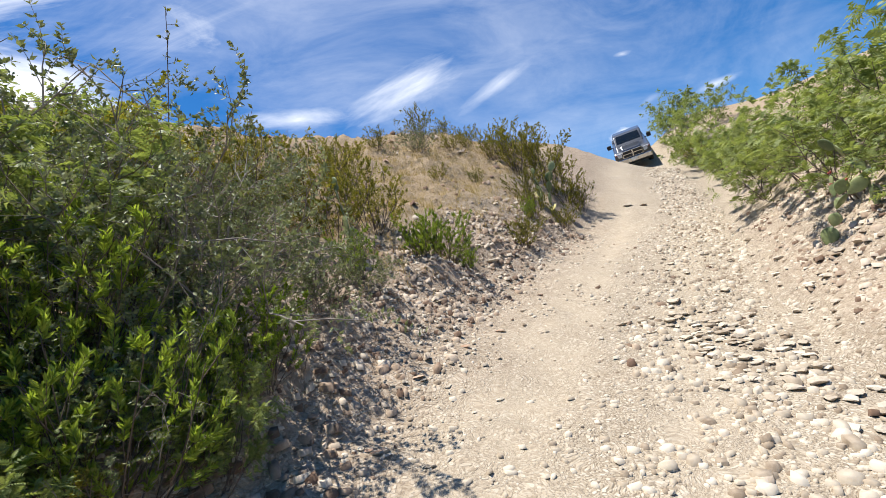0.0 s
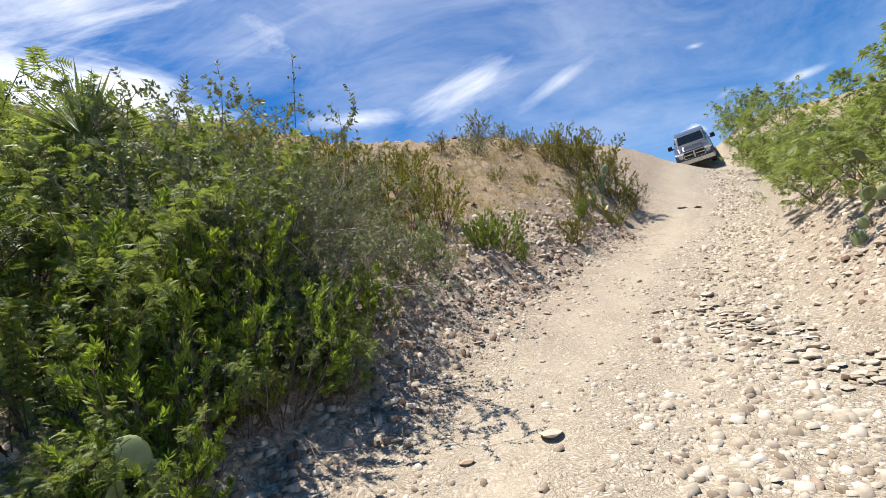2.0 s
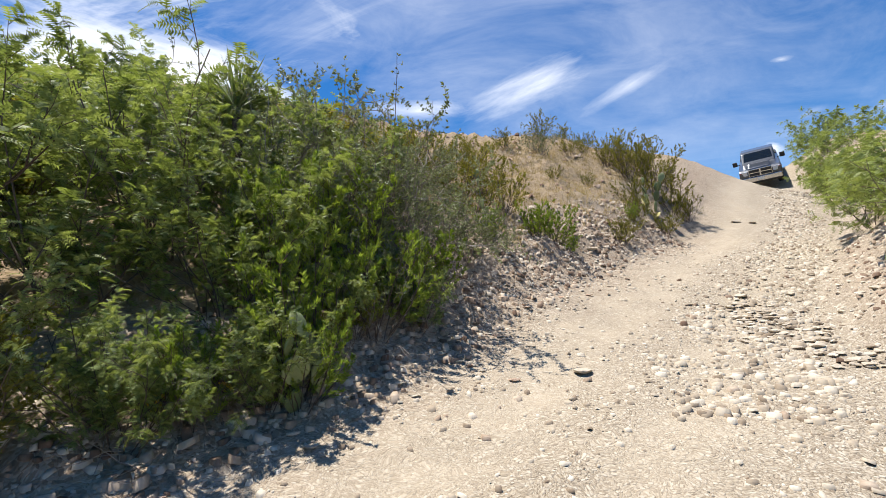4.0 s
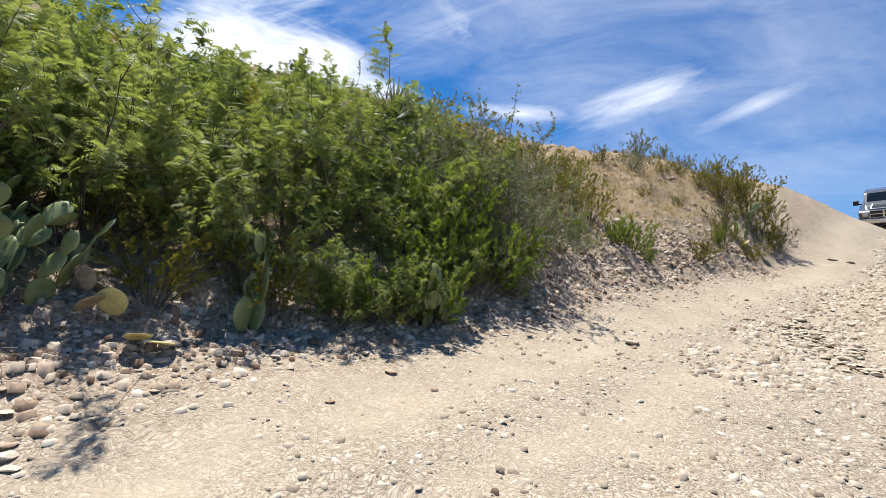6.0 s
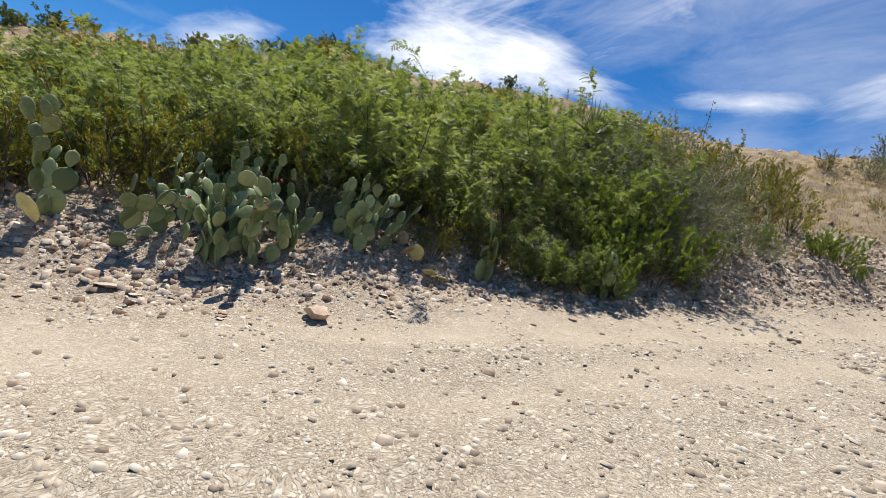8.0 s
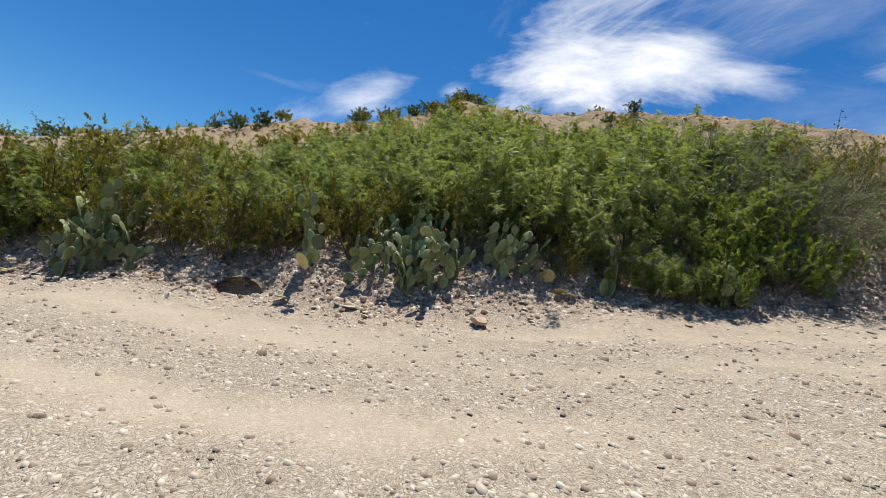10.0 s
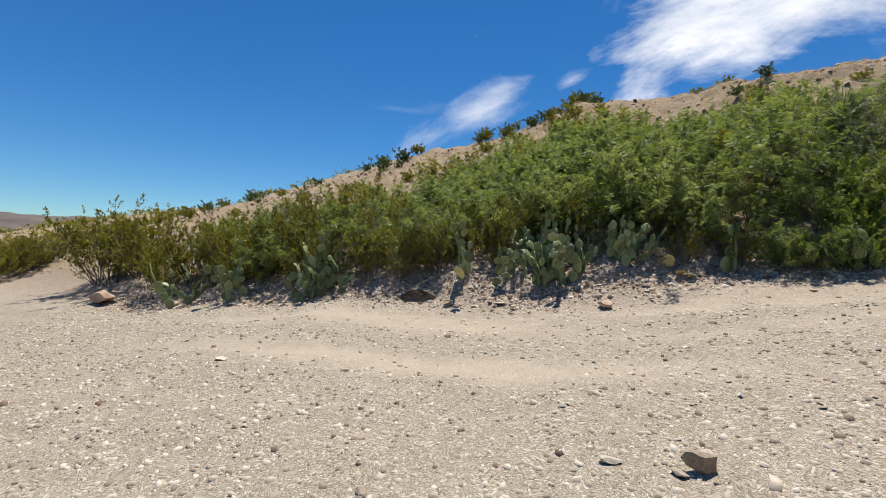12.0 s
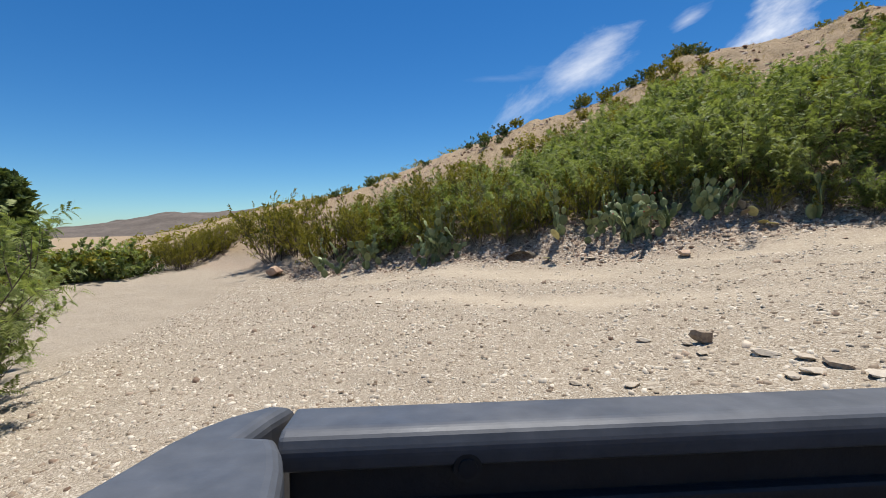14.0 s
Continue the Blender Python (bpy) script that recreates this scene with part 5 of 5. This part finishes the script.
def pickup(m):
    root = tagged(new("pickup_truck"), "dark grey pickup truck with chrome grille coming down the hill", "pickup truck")
    root.matrix_basis = m
    body = side_profile("body", [(2.72, 0.55), (2.80, 0.72), (2.76, 1.02), (2.55, 1.14), (1.25, 1.24), (-0.95, 1.26), (-2.75, 1.24), (-2.80, 0.60), (-2.2, 0.45), (2.3, 0.42)], 0.97, PAINT, root, 0.07)
    side_profile("cab", [(1.32, 1.20), (0.62, 1.80), (0.35, 1.90), (-0.85, 1.90), (-1.12, 1.80), (-1.25, 1.2)], 0.80, PAINT, root, 0.07)
    block("hood_bulge", (1.15, 1.35, 0.10), (0, 1.95, 1.19), PAINT, body, 0.04, (0.8, 0.9), (-4, 0, 0))
    block("windshield", (1.42, 0.03, 0.80), (0, 0.98, 1.51), GLASS, root, 0.012, (0.90, 1), (40, 0, 0), "tinted windshield glass")
    for sx in (-1, 1):
        block("side_window", (0.02, 0.78, 0.40), (sx * 0.805, 0.12, 1.56), GLASS, root, 0.008, (1, 0.8))
        block("rear_side_window", (0.02, 0.62, 0.40), (sx * 0.805, -0.68, 1.56), GLASS, root, 0.008, (1, 0.85))
        block("wheel_arch", (0.10, 1.05, 0.32), (sx * 0.95, 1.75, 0.86), PAINT, body, 0.05, (0.8, 0.7))
        block("rear_wheel_arch", (0.10, 1.05, 0.32), (sx * 0.95, -1.75, 0.86), PAINT, body, 0.05, (0.8, 0.7))
        lamp = block("headlight", (0.36, 0.10, 0.24), (sx * 0.76, 2.74, 0.95), LAMP, root, 0.04, (1, 0.6), (0, 0, -sx * 14), "clear headlight")
        block("turn_signal", (0.09, 0.04, 0.18), (sx * 0.13, 0.03, 0), FRUIT, lamp, 0.01)
        arm = block("mirror", (0.24, 0.12, 0.26), (sx * 1.14, 0.92, 1.36), BLACK, root, 0.04, label="black side mirror")
        block("mirror_arm", (0.16, 0.05, 0.05), (-sx * 0.17, 0, -0.08), BLACK, arm, 0.01)
        block("fog_lamp", (0.20, 0.05, 0.10), (sx * 0.62, 2.93, 0.55), BLACK, root, 0.02)
        for y in (1.75, -1.75):
            wheel(root, sx * 0.86, y, 0.40, 0.27)
    grille = block("grille", (1.12, 0.10, 0.42), (0, 2.78, 0.93), CHROME, root, 0.04, (0.94, 0.7), label="chrome grille with dark openings")
    for sx in (-1, 1):
        for z in (-0.095, 0.095):
            block("grille_opening", (0.48, 0.05, 0.15), (sx * 0.27, 0.045, z), BLACK, grille, 0.02)
    bumper = block("bumper", (1.92, 0.20, 0.26), (0, 2.86, 0.58), CHROME, root, 0.05, (0.98, 0.9), label="chrome front bumper")
    block("number_plate", (0.32, 0.02, 0.15), (0, 0.11, 0.02), PLATE, bumper, 0.004)
    block("air_dam", (1.7, 0.12, 0.14), (0, 2.78, 0.41), BLACK, root, 0.03)
    block("bed_wall", (1.86, 1.55, 0.05), (0, -1.95, 1.28), BLACK, root, 0.01)
    return root


pickup(ground_pose(13.1, 28.2, math.atan2(-0.915, -0.40), 3.5, 1.72) @ pose(0, 0, 0.03, 0, 3, 0))


# ---- the open bed of the pickup that carries the camera, as it stands at the end ----
def vinyl():
    m, n, l, b = material("bed_cap_plastic", 0.5, 0.45)
    pos = n.new("ShaderNodeTexCoord").outputs["Object"]
    f = nmath(n, l, "ADD", nmath(n, l, "MULTIPLY", noise_node(n, l, pos, 5.0), 0.5), nmath(n, l, "MULTIPLY", noise_node(n, l, pos, 40.0), 0.5))
    l.new(ramp(n, l, f, [(0.3, (0.05, 0.054, 0.062)), (0.6, (0.085, 0.09, 0.10)), (0.8, (0.15, 0.15, 0.15))]), b.inputs["Base Color"])
    l.new(ramp(n, l, noise_node(n, l, pos, 9.0), [(0.3, (0.35,) * 3), (0.7, (0.6,) * 3)]), b.inputs["Roughness"])
    bump(n, l, b, noise_node(n, l, pos, 220.0), 0.12, 0.001)
    return m


CAP = vinyl()


def slab(name, outline, top, deep, mat, parent, bevel, label=""):
    """A moulding pressed out of a plan outline of (x, y) points, with a rounded rim."""
    bm = bmesh.new()
    ring = [bm.verts.new((x, y, top)) for x, y in outline]
    face = bm.faces.new(ring)
    low = bmesh.ops.extrude_face_region(bm, geom=[face])
    bmesh.ops.translate(bm, vec=(0, 0, -deep), verts=[v for v in low["geom"] if isinstance(v, bmesh.types.BMVert)])
    bmesh.ops.recalc_face_normals(bm, faces=bm.faces[:])
    rim = [e for e in bm.edges if all(v.co.z > top - 0.001 for v in e.verts)]
    bmesh.ops.bevel(bm, geom=rim, offset=bevel, segments=4, affect="EDGES", profile=0.5, clamp_overlap=True)
    return part(name, bm_mesh(name, bm, mat, False), parent, label)


def own_bed():
    root = tagged(new("pickup_bed"), "open black pickup bed with closed tailgate and worn plastic caps", "pickup bed")
    root.matrix_basis = pose(7.833, -8.337, 1.831, -3.0, 0.8, 94.2) @ pose(0, 0, 0, 0, 0, 4.0)
    gate = side_profile("tailgate", [(0.384, -0.160), (0.448, -0.160), (0.448, -0.62), (0.40, -0.62), (0.384, -0.50)], 0.66, BLACK, root, 0.006, "dark tailgate inner panel")
    gate.location = (0.556, 0, 0)
    side_profile("tailgate_cap", [(0.377, -0.182), (0.374, -0.166), (0.379, -0.154), (0.390, -0.150), (0.440, -0.150), (0.452, -0.156), (0.455, -0.19)], 0.667, CAP, gate, 0.005, "worn grey plastic tailgate cap")
    ring = part("latch_bezel", None, gate, m=pose(-0.511, 0.382, -0.183, 90, 0, 0))
    bm = bmesh.new()
    bmesh.ops.create_cone(bm, cap_ends=True, segments=28, radius1=0.0135, radius2=0.012, depth=0.014)
    part("bezel", bm_mesh("bezel", bm, BLACK), ring)
    bm = bmesh.new()
    bmesh.ops.create_cone(bm, cap_ends=True, segments=24, radius1=0.010, radius2=0.008, depth=0.018)
    part("plug", bm_mesh("plug", bm, RUBBER), ring)
    block("inner_ledge", (1.30, 0.02, 0.03), (0.0, 0.380, -0.225), BLACK, gate, 0.006)
    for x0, sx in ((-0.185, -1), (1.297, 1)):
        wall = block("bed_side", (0.05, 1.02, 0.40), (x0 - 0.03 * sx, -0.25, -0.42), BLACK, root, 0.01)
        edge = [(-0.118, 0.462), (-0.143, 0.466), (-0.174, 0.438), (-0.190, 0.412), (-0.202, 0.380), (-0.210, 0.340), (-0.219, 0.303), (-0.228, 0.240), (-0.236, 0.10), (-0.240, -0.75),
                (-0.080, -0.75), (-0.082, 0.28), (-0.092, 0.33), (-0.102, 0.362), (-0.113, 0.386), (-0.138, 0.391), (-0.130, 0.428)]
        if sx > 0:
            edge = [(1.112 - x, y) for x, y in edge[::-1]]
        slab("bed_rail_cap", edge, -0.153, 0.10, CAP, root, 0.012, "rounded grey plastic bed rail cap")
        wheel(root, x0 - sx * 0.12, -0.62, 0.38, 0.26).location.z = -1.34
    block("bed_floor", (1.50, 1.6, 0.05), (0.54, -0.42, -0.64), BLACK, root, 0.01)
    block("rear_bumper", (1.66, 0.16, 0.20), (0.54, 0.62, -0.86), CHROME, root, 0.04)
    block("chassis", (0.9, 1.7, 0.16), (0.54, -0.35, -0.80), BLACK, root, 0.03)
    return root


own_bed()
